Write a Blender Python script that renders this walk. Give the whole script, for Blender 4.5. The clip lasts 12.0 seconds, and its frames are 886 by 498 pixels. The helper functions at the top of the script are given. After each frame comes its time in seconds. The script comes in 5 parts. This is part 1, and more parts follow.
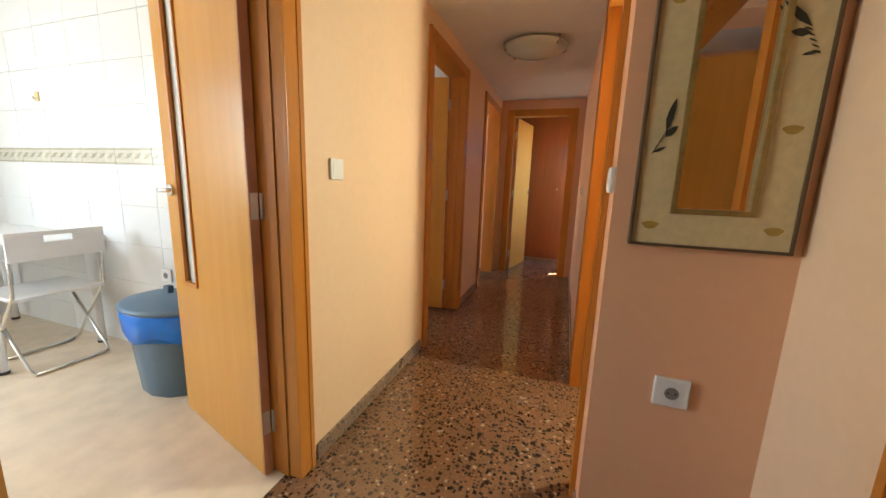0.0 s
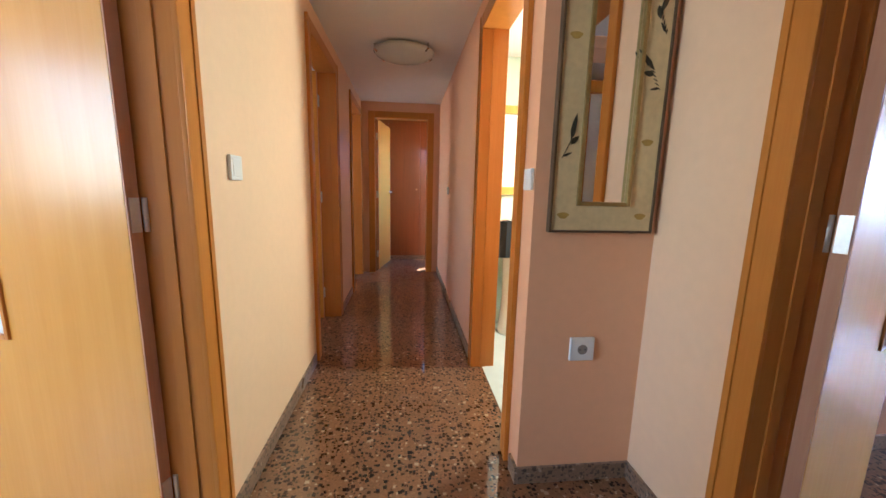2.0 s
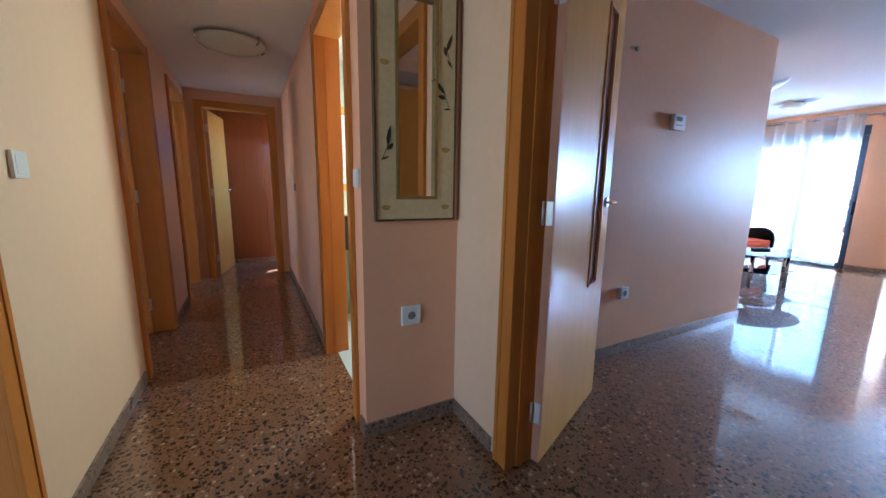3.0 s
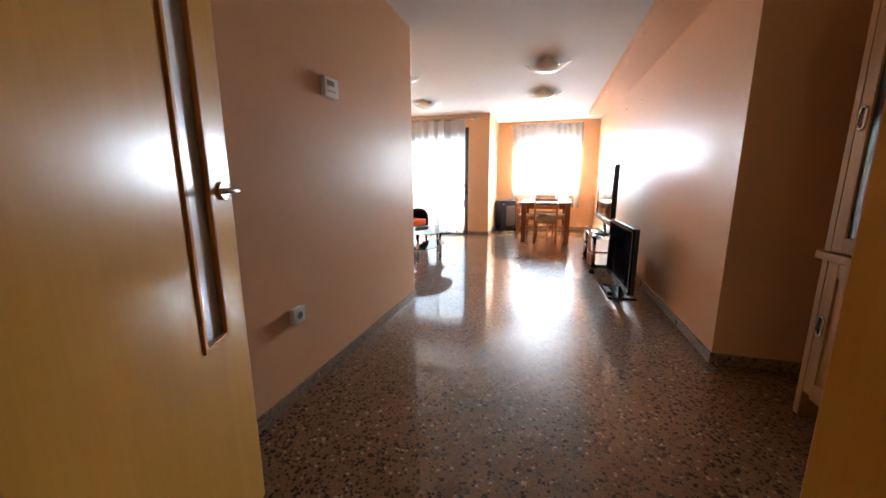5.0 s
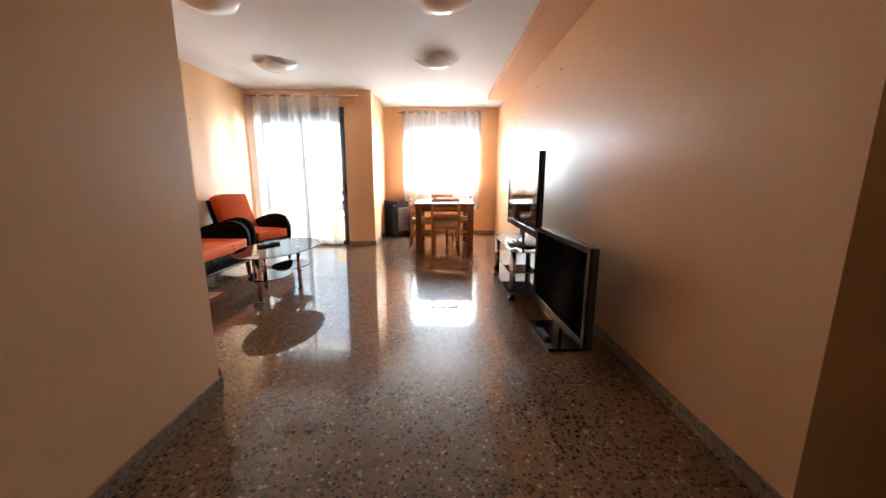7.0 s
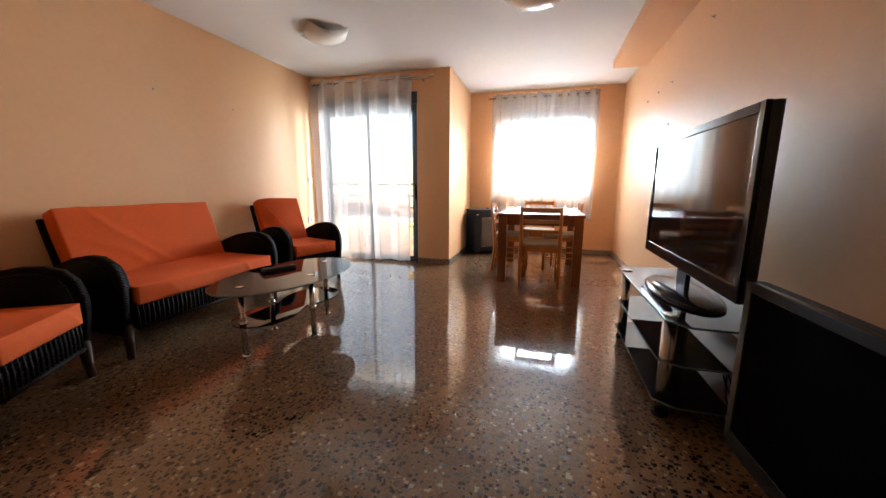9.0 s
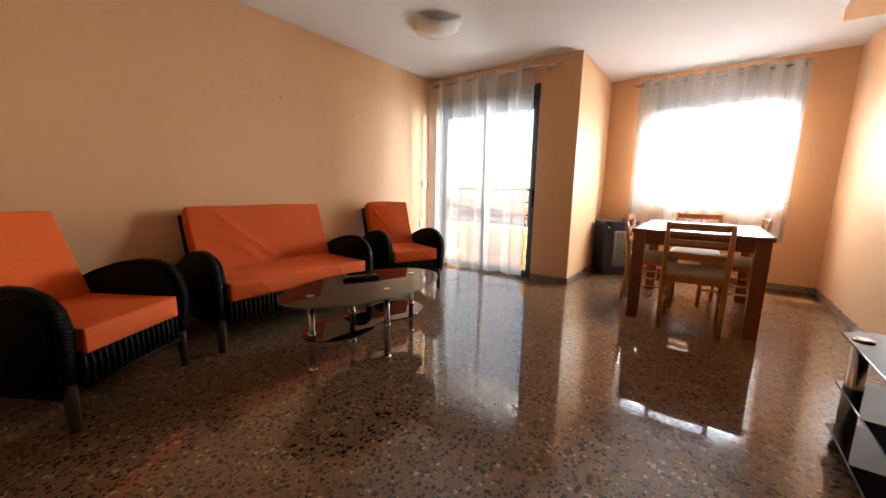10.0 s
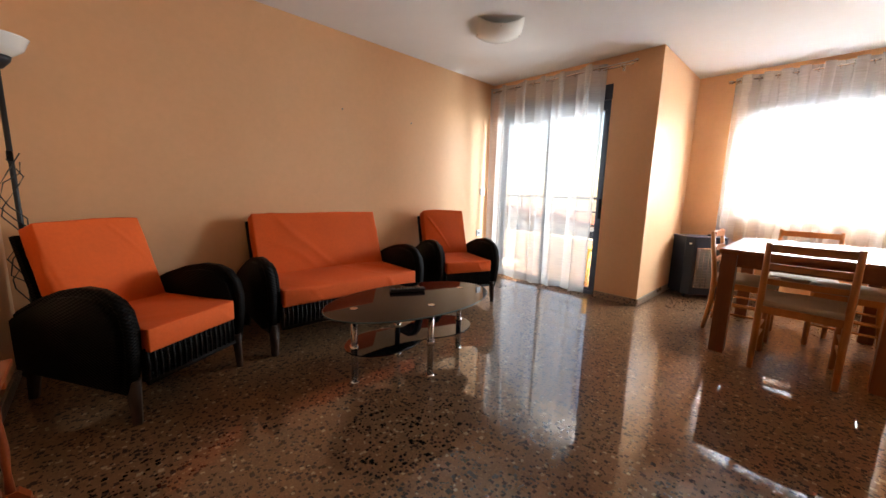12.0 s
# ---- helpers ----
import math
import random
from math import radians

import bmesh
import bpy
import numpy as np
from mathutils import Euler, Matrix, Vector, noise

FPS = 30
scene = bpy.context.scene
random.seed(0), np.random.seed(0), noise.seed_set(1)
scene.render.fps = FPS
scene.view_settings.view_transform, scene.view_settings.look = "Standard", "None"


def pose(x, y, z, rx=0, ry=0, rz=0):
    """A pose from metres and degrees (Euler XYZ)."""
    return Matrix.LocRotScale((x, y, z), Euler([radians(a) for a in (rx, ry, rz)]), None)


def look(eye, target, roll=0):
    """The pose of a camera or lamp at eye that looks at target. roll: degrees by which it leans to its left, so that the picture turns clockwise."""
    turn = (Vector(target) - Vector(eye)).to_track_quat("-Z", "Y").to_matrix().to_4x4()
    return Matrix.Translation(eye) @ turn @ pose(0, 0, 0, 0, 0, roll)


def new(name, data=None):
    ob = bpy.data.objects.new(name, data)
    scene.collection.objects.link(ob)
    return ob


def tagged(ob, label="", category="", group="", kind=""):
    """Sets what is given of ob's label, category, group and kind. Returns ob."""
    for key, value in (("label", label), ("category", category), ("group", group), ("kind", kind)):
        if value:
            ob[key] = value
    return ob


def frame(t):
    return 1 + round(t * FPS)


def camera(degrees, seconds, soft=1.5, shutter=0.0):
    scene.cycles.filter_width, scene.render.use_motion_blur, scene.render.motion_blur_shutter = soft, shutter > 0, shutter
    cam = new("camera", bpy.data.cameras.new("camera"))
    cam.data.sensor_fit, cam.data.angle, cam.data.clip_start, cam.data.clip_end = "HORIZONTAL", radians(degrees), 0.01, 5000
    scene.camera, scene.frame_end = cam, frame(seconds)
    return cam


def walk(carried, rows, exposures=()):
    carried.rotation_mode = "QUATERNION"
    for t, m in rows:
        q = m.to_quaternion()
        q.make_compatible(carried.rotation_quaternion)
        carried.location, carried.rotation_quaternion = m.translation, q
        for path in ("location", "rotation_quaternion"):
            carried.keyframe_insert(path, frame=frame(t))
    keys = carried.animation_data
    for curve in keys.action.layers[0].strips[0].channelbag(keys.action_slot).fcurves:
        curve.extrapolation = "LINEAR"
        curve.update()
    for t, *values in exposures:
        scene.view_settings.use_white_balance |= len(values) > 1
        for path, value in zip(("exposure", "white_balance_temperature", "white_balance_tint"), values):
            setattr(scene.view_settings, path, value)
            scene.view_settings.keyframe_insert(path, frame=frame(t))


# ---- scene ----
cam = camera(102.1, 12.0)
PATH = [
    (0, (0.885, 0.232, 1.141), (0.258, 2.098, 0.785), 2.0),
    (0.5, (0.751, 0.331, 1.147), (0.141, 2.2, 0.784), 1.9),
    (1, (0.666, 0.425, 1.147), (0.178, 2.332, 0.79), 1.8),
    (1.5, (0.609, 0.366, 1.144), (0.369, 2.322, 0.804), 1.4),
    (2, (0.577, 0.183, 1.128), (0.784, 2.145, 0.801), 1.3),
    (2.5, (0.614, 0.038, 1.126), (1.218, 1.916, 0.798), 0.9),
    (3, (0.617, -0.083, 1.132), (1.541, 1.66, 0.799), 0.8),
    (3.5, (0.636, -0.133, 1.117), (1.922, 1.361, 0.777), 0.6),
    (3.7, (0.679, -0.115, 1.09), (2.114, 1.236, 0.75), 0.2),
    (5.3, (1.635, 0.329, 1.102), (3.559, 0.719, 0.718), -0.1),
    (5.5, (1.805, 0.353, 1.099), (3.744, 0.648, 0.71), -0.1),
    (6, (2.166, 0.392, 1.074), (4.122, 0.545, 0.682), -0.1),
    (6.5, (2.469, 0.395, 1.047), (4.433, 0.393, 0.67), 0.1),
    (6.7, (2.628, 0.377, 1.049), (4.592, 0.353, 0.67), 0.2),
    (8.3, (3.782, 0.27, 1.004), (5.729, 0.545, 0.637), 0.3),
    (8.5, (3.93, 0.284, 0.996), (5.863, 0.646, 0.635), 0.4),
    (9, (4.25, 0.245, 0.995), (6.147, 0.777, 0.648), 0.2),
    (9.5, (4.524, 0.203, 1.01), (6.314, 1.03, 0.675), 0.7),
    (10, (4.769, 0.231, 0.997), (6.358, 1.4, 0.67), 1.0),
    (10.5, (4.918, 0.256, 1.015), (6.414, 1.544, 0.693), 1.7),
    (11, (4.989, 0.268, 1.028), (6.361, 1.688, 0.705), 1.5),
    (11.5, (4.981, 0.248, 1.028), (6.331, 1.692, 0.723), 1.6),
    (12, (4.916, 0.257, 1.042), (6.28, 1.686, 0.731), 1.6),
]
EXPOSURES = [(0.0, 4.65, 6100, 12), (0.5, 4.45, 5800, 13), (1.0, 4.4, 5700, 14), (1.5, 4.6, 5500, 14), (2.0, 4.8, 5150, 13), (2.5, 4.75, 4450, 9), (3.0, 4.15, 4550, 8), (3.5, 3.9, 4700, 8), (3.7, 3.8, 5000, 10),
             (5.3, 3.8, 7400, 13), (6.5, 3.55, 7500, 12), (8.5, 2.75, 7600, 14), (9.5, 2.65, 7800, 14), (10.2, 2.6, 8200, 16), (11.0, 2.48, 8000, 16), (12.0, 2.62, 7800, 15)]
walk(cam, [(t, look(eye, target, roll)) for t, eye, target, roll in PATH], EXPOSURES)

# ---- world, sun and daylight ----
world = bpy.data.worlds.new("world")
scene.world = world
world.use_nodes = True
wn = world.node_tree
sky = wn.nodes.new("ShaderNodeTexSky")
sky.sky_type, sky.sun_disc = "NISHITA", False
sky.sun_elevation, sky.sun_rotation = radians(66), radians(49)
sky.air_density, sky.dust_density, sky.ozone_density = 1.3, 0.15, 3.0
wn.links.new(sky.outputs[0], wn.nodes["Background"].inputs[0])
wn.nodes["Background"].inputs[1].default_value = 0.05

sun = new("sun", bpy.data.lights.new("sun", "SUN"))
sun.data.energy, sun.data.angle, sun.data.color = 2.4, radians(0.53), (1.0, 0.95, 0.87)
sun.matrix_world = look((20, 17.3, 60), (0, 0, 0))


def sky_lamp(x, y, z, target, w, h, power, color=(1, 1, 1)):
    """An area lamp in or outside an opening that stands in for the sky's light."""
    lamp = new("window_light", bpy.data.lights.new("window_light", "AREA"))
    lamp.data.shape, lamp.data.size, lamp.data.size_y = "RECTANGLE", w, h
    lamp.data.energy, lamp.data.color = power, color
    lamp.matrix_world = look((x, y, z), target)
    return lamp


COOL = (0.61, 0.80, 1.0)
sky_lamp(10.92, 0.05, 1.80, (7.8, 0.95, -0.1), 1.9, 1.5, 215, COOL)
# Added lamp out of view on the balcony, brightening curtain and sofa wall.
sky_lamp(9.9, 1.83, 1.05, (7.2, 3.0, 1.2), 0.42, 1.9, 31, COOL)
sky_lamp(-3.28, -0.3, 1.55, (0.0, 0.7, 0.5), 1.3, 1.1, 1.9, (0.93, 1.0, 0.94))
sky_lamp(2.10, 2.30, 1.66, (0.2, 1.7, 0.5), 0.14, 0.56, 1.5, (1.0, 0.98, 0.70))
sky_lamp(-2.9, 2.8, 1.5, (0, 2.9, 1.0), 1.0, 1.1, 0.35, (0.95, 0.98, 1.0))
sky_lamp(-2.9, 4.6, 1.5, (0, 4.5, 1.0), 1.0, 1.1, 0.35, (0.95, 0.98, 1.0))
sky_lamp(1.27, 5.50, 1.45, (0.2, 5.52, 0.0), 0.46, 1.0, 0.55, (0.14, 0.45, 1.0))


# ---- materials ----
def shader(name, color, rough=0.6, metal=0.0, grain=0.0, scale=20.0, bump=0.0, spec=0.5, wear=0.0, stretch=(1, 1, 1)):
    """A principled material with a two-scale variation of its colour and a fine relief."""
    m = bpy.data.materials.new(name)
    m.use_nodes = True
    n, l = m.node_tree.nodes, m.node_tree.links
    b = n["Principled BSDF"]
    b.inputs["Base Color"].default_value = (*color, 1)
    b.inputs["Roughness"].default_value = rough
    b.inputs["Metallic"].default_value = metal
    b.inputs["Specular IOR Level"].default_value = spec
    if grain or bump or wear:
        co, mp = n.new("ShaderNodeTexCoord"), n.new("ShaderNodeMapping")
        mp.inputs["Scale"].default_value = stretch
        l.new(co.outputs["Object"], mp.inputs["Vector"])
        fine, broad = n.new("ShaderNodeTexNoise"), n.new("ShaderNodeTexNoise")
        fine.inputs["Scale"].default_value, fine.inputs["Detail"].default_value = scale, 6
        broad.inputs["Scale"].default_value, broad.inputs["Detail"].default_value = scale * 0.09, 3
        l.new(mp.outputs[0], fine.inputs["Vector"])
        l.new(mp.outputs[0], broad.inputs["Vector"])
        add = n.new("ShaderNodeMath")
        add.operation = "MULTIPLY_ADD"
        add.inputs[1].default_value = 0.5
        l.new(fine.outputs["Fac"], add.inputs[0])
        half = n.new("ShaderNodeMath")
        half.operation = "MULTIPLY"
        half.inputs[1].default_value = 0.5
        l.new(broad.outputs["Fac"], half.inputs[0])
        l.new(half.outputs[0], add.inputs[2])
        ramp = n.new("ShaderNodeMapRange")
        ramp.inputs["From Min"].default_value, ramp.inputs["From Max"].default_value = 0.3, 0.7
        ramp.inputs["To Min"].default_value, ramp.inputs["To Max"].default_value = 1 - grain, 1 + grain
        l.new(add.outputs[0], ramp.inputs["Value"])
        mul = n.new("ShaderNodeVectorMath")
        mul.operation = "SCALE"
        mul.inputs[0].default_value = color
        l.new(ramp.outputs[0], mul.inputs["Scale"])
        l.new(mul.outputs[0], b.inputs["Base Color"])
        if wear:
            rr = n.new("ShaderNodeMapRange")
            rr.inputs["From Min"].default_value, rr.inputs["From Max"].default_value = 0.3, 0.7
            rr.inputs["To Min"].default_value, rr.inputs["To Max"].default_value = rough - wear, rough + wear
            l.new(broad.outputs["Fac"], rr.inputs["Value"])
            l.new(rr.outputs[0], b.inputs["Roughness"])
        if bump:
            bp = n.new("ShaderNodeBump")
            bp.inputs["Strength"].default_value, bp.inputs["Distance"].default_value = bump, 0.003
            l.new(fine.outputs["Fac"], bp.inputs["Height"])
            l.new(bp.outputs[0], b.inputs["Normal"])
    return m


def terrazzo(name, matrix, darkchip, lightchip, rough):
    """Polished terrazzo: stone chips of two sizes in a cement matrix."""
    m = bpy.data.materials.new(name)
    m.use_nodes = True
    n, l = m.node_tree.nodes, m.node_tree.links
    b = n["Principled BSDF"]
    co = n.new("ShaderNodeTexCoord")
    warp = n.new("ShaderNodeTexNoise")
    warp.inputs["Scale"].default_value = 60
    l.new(co.outputs["Object"], warp.inputs["Vector"])
    shift = n.new("ShaderNodeVectorMath")
    shift.operation = "MULTIPLY_ADD"
    shift.inputs[1].default_value = (0.012, 0.012, 0.012)
    l.new(warp.outputs["Color"], shift.inputs[0])
    l.new(co.outputs["Object"], shift.inputs[2])
    broad = n.new("ShaderNodeTexNoise")
    broad.inputs["Scale"].default_value, broad.inputs["Detail"].default_value = 7, 5
    l.new(co.outputs["Object"], broad.inputs["Vector"])
    base = n.new("ShaderNodeMix")
    base.data_type = "RGBA"
    base.inputs["A"].default_value = (*[c * 0.72 for c in matrix], 1)
    base.inputs["B"].default_value = (*[c * 1.25 for c in matrix], 1)
    l.new(broad.outputs["Fac"], base.inputs["Factor"])
    out = base.outputs["Result"]
    soft = [[c * 0.82 for c in matrix], [c * 1.12 for c in matrix], [c * 1.35 for c in matrix]]
    bold = [darkchip, [c * 2.1 for c in darkchip], lightchip]
    for scale, size, tones, stops in ((140.0, 0.75, soft, (0.4, 0.8)), (64.0, 0.46, bold, (0.55, 0.88)), (33.0, 0.33, bold, (0.62, 0.9))):
        v = n.new("ShaderNodeTexVoronoi")
        v.inputs["Scale"].default_value = scale
        v.distance = "CHEBYCHEV" if scale < 100 else "EUCLIDEAN"
        l.new(shift.outputs[0], v.inputs["Vector"])
        sep = n.new("ShaderNodeSeparateColor")
        l.new(v.outputs["Color"], sep.inputs[0])
        lim = n.new("ShaderNodeMath")
        lim.operation = "MULTIPLY"
        lim.inputs[1].default_value = size
        l.new(sep.outputs[0], lim.inputs[0])
        inside = n.new("ShaderNodeMath")
        inside.operation = "LESS_THAN"
        l.new(v.outputs["Distance"], inside.inputs[0])
        l.new(lim.outputs[0], inside.inputs[1])
        tone = n.new("ShaderNodeValToRGB")
        tone.color_ramp.interpolation = "CONSTANT"
        e = tone.color_ramp.elements
        e[0].position, e[0].color = 0, (*tones[0], 1)
        e[1].position, e[1].color = stops[0], (*tones[1], 1)
        mid = e.new(stops[1])
        mid.color = (*tones[2], 1)
        l.new(sep.outputs[1], tone.inputs[0])
        mix = n.new("ShaderNodeMix")
        mix.data_type = "RGBA"
        l.new(inside.outputs[0], mix.inputs["Factor"])
        l.new(out, mix.inputs["A"])
        l.new(tone.outputs[0], mix.inputs["B"])
        out = mix.outputs["Result"]
    l.new(out, b.inputs["Base Color"])
    rr = n.new("ShaderNodeMapRange")
    rr.inputs["To Min"].default_value, rr.inputs["To Max"].default_value = rough * 0.6, rough * 1.5
    l.new(broad.outputs["Fac"], rr.inputs["Value"])
    l.new(rr.outputs[0], b.inputs["Coat Roughness"])
    b.inputs["Coat Weight"].default_value = 1.0
    b.inputs["Coat IOR"].default_value = 1.72
    b.inputs["Roughness"].default_value = 0.30 + rough
    b.inputs["Specular IOR Level"].default_value = 0.12
    return m


def timber(name, dark, light, rough=0.35, along="Z", scale=1.0):
    """Varnished wood with a long grain along one axis."""
    m = bpy.data.materials.new(name)
    m.use_nodes = True
    n, l = m.node_tree.nodes, m.node_tree.links
    b = n["Principled BSDF"]
    co, mp = n.new("ShaderNodeTexCoord"), n.new("ShaderNodeMapping")
    s = {"X": (1.2, 22, 22), "Y": (22, 1.2, 22), "Z": (22, 22, 1.2)}[along]
    mp.inputs["Scale"].default_value = [c * scale for c in s]
    l.new(co.outputs["Object"], mp.inputs["Vector"])
    g, f = n.new("ShaderNodeTexNoise"), n.new("ShaderNodeTexNoise")
    g.inputs["Scale"].default_value, g.inputs["Detail"].default_value, g.inputs["Distortion"].default_value = 0.8, 5, 0.6
    f.inputs["Scale"].default_value, f.inputs["Detail"].default_value = 6.0, 4
    l.new(mp.outputs[0], g.inputs["Vector"])
    l.new(mp.outputs[0], f.inputs["Vector"])
    mixv = n.new("ShaderNodeMath")
    mixv.operation = "MULTIPLY_ADD"
    mixv.inputs[1].default_value = 0.35
    l.new(f.outputs["Fac"], mixv.inputs[0])
    sc = n.new("ShaderNodeMath")
    sc.operation = "MULTIPLY"
    sc.inputs[1].default_value = 0.65
    l.new(g.outputs["Fac"], sc.inputs[0])
    l.new(sc.outputs[0], mixv.inputs[2])
    ramp = n.new("ShaderNodeValToRGB")
    e = ramp.color_ramp.elements
    e[0].position, e[0].color = 0.3, (*dark, 1)
    e[1].position, e[1].color = 0.7, (*light, 1)
    l.new(mixv.outputs[0], ramp.inputs[0])
    l.new(ramp.outputs[0], b.inputs["Base Color"])
    b.inputs["Roughness"].default_value = rough
    bp = n.new("ShaderNodeBump")
    bp.inputs["Strength"].default_value, bp.inputs["Distance"].default_value = 0.12, 0.001
    l.new(f.outputs["Fac"], bp.inputs["Height"])
    l.new(bp.outputs[0], b.inputs["Normal"])
    return m


def pane_glass(name, color=(1, 1, 1), rough=0.0, clear=0.9):
    """Thin glass: mostly clear, with a mirror sheen at the surface."""
    m = bpy.data.materials.new(name)
    m.use_nodes = True
    n, l = m.node_tree.nodes, m.node_tree.links
    n.remove(n["Principled BSDF"])
    t, g, f, x = n.new("ShaderNodeBsdfTransparent"), n.new("ShaderNodeBsdfGlossy"), n.new("ShaderNodeFresnel"), n.new("ShaderNodeMixShader")
    t.inputs[0].default_value = (*[c * clear for c in color], 1)
    g.inputs["Roughness"].default_value = rough
    f.inputs[0].default_value = 1.45
    l.new(f.outputs[0], x.inputs[0])
    l.new(t.outputs[0], x.inputs[1])
    l.new(g.outputs[0], x.inputs[2])
    l.new(x.outputs[0], n["Material Output"].inputs[0])
    return m


def sheer(name, color, open_share):
    """Sheer voile: part open weave, part translucent thread, with fine weft lines."""
    m = bpy.data.materials.new(name)
    m.use_nodes = True
    n, l = m.node_tree.nodes, m.node_tree.links
    n.remove(n["Principled BSDF"])
    t, d, s = n.new("ShaderNodeBsdfTransparent"), n.new("ShaderNodeBsdfDiffuse"), n.new("ShaderNodeBsdfTranslucent")
    a, x = n.new("ShaderNodeMixShader"), n.new("ShaderNodeMixShader")
    d.inputs[0].default_value = s.inputs[0].default_value = (*color, 1)
    a.inputs[0].default_value = 0.30
    l.new(d.outputs[0], a.inputs[1])
    l.new(s.outputs[0], a.inputs[2])
    co, w, r = n.new("ShaderNodeTexCoord"), n.new("ShaderNodeTexNoise"), n.new("ShaderNodeMapRange")
    mp = n.new("ShaderNodeMapping")
    mp.inputs["Scale"].default_value = (8, 8, 260)
    l.new(co.outputs["Object"], mp.inputs["Vector"])
    l.new(mp.outputs[0], w.inputs["Vector"])
    w.inputs["Scale"].default_value = 1
    r.inputs["From Min"].default_value, r.inputs["From Max"].default_value = 0.3, 0.7
    r.inputs["To Min"].default_value, r.inputs["To Max"].default_value = 1 - open_share - 0.04, 1 - open_share + 0.04
    l.new(w.outputs["Fac"], r.inputs["Value"])
    l.new(r.outputs[0], x.inputs[0])
    l.new(t.outputs[0], x.inputs[1])
    l.new(a.outputs[0], x.inputs[2])
    l.new(x.outputs[0], n["Material Output"].inputs[0])
    return m


PAINT = shader("peach_paint", (0.82, 0.475, 0.262), 0.46, grain=0.035, scale=26, bump=0.12, wear=0.06, spec=0.2)
HALLPAINT = shader("cream_peach_paint", (0.82, 0.465, 0.265), 0.5, grain=0.035, scale=26, bump=0.12, wear=0.06)
# Hall peach made paler and yellower: the daylight on these walls, in the colour.
LITHALLPAINT = shader("lit_hall_paint", (0.83, 0.585, 0.37), 0.5, grain=0.035, scale=26, bump=0.12, wear=0.06)
CEIL = shader("ceiling_paint", (0.80, 0.78, 0.75), 0.85, grain=0.02, scale=12, bump=0.08)
WHITEWALL = shader("white_wall_paint", (0.80, 0.79, 0.77), 0.8, grain=0.03, scale=9)
TERR = terrazzo("terrazzo", (0.205, 0.106, 0.053), (0.020, 0.009, 0.006), (0.38, 0.27, 0.17), 0.025)
TERRBASE = terrazzo("terrazzo_skirting", (0.26, 0.170, 0.110), (0.06, 0.04, 0.03), (0.46, 0.36, 0.26), 0.3)
DOORWOOD = timber("honey_door_veneer", (0.60, 0.275, 0.042), (0.66, 0.325, 0.060), 0.26)
FRAMEWOOD = timber("honey_frame_wood", (0.50, 0.182, 0.024), (0.57, 0.225, 0.036), 0.30)
EDGEWOOD = timber("raw_door_edge", (0.58, 0.27, 0.14), (0.66, 0.36, 0.2), 0.6)
for wood in (DOORWOOD, FRAMEWOOD):
    wood.node_tree.nodes["Principled BSDF"].inputs["Specular IOR Level"].default_value = 0.28
CHROME = shader("satin_chrome", (0.72, 0.71, 0.69), 0.22, 1.0)
WHITEPL = shader("white_plastic", (0.82, 0.82, 0.80), 0.35)
FROST = shader("frosted_glass", (0.80, 0.84, 0.86), 0.25, grain=0.05, scale=30, bump=0.2)
DARKALU = shader("dark_aluminium", (0.025, 0.03, 0.045), 0.4, 0.3)
GLASS = pane_glass("window_glass")
MIRROR = shader("mirror_silver", (0.9, 0.9, 0.9), 0.02, 1.0)
HINGE = shader("dull_steel", (0.70, 0.69, 0.66), 0.34, 0.6, grain=0.1, scale=90)



# ---- builders ----
def box(bm, x0, x1, y0, y1, z0, z1, bevel=0.0):
    """Adds an upright box to bm, with rounded edges if bevel is given."""
    v = [bm.verts.new(p) for p in ((x0, y0, z0), (x1, y0, z0), (x1, y1, z0), (x0, y1, z0), (x0, y0, z1), (x1, y0, z1), (x1, y1, z1), (x0, y1, z1))]
    fs = [bm.faces.new([v[i] for i in q]) for q in ((3, 2, 1, 0), (4, 5, 6, 7), (0, 1, 5, 4), (1, 2, 6, 5), (2, 3, 7, 6), (3, 0, 4, 7))]
    if bevel:
        edges = list({e for f in fs for e in f.edges})
        bmesh.ops.bevel(bm, geom=edges, offset=bevel, segments=2, profile=0.7, affect="EDGES")
    return bm


def boxes(*dims, bevel=0.0):
    bm = bmesh.new()
    for d in dims:
        box(bm, *d, bevel=bevel)
    return bm


def tube(bm, points, radius, sides=10, caps=True):
    """Adds a round bar along a row of points; radius may be one number or one a point."""
    rings = []
    pts = [Vector(p) for p in points]
    for i, p in enumerate(pts):
        d = (pts[min(i + 1, len(pts) - 1)] - pts[max(i - 1, 0)]).normalized()
        u = d.cross(Vector((0, 0, 1)) if abs(d.z) < 0.9 else Vector((1, 0, 0))).normalized()
        w = d.cross(u)
        r = radius[i] if isinstance(radius, (list, tuple)) else radius
        rings.append([bm.verts.new(p + r * (math.cos(a) * u + math.sin(a) * w)) for a in [2 * math.pi * k / sides for k in range(sides)]])
    for a, b in zip(rings, rings[1:]):
        for k in range(sides):
            f = bm.faces.new((a[k], a[(k + 1) % sides], b[(k + 1) % sides], b[k]))
            f.smooth = True
    if caps:
        bm.faces.new(rings[0][::-1])
        bm.faces.new(rings[-1])
    return bm


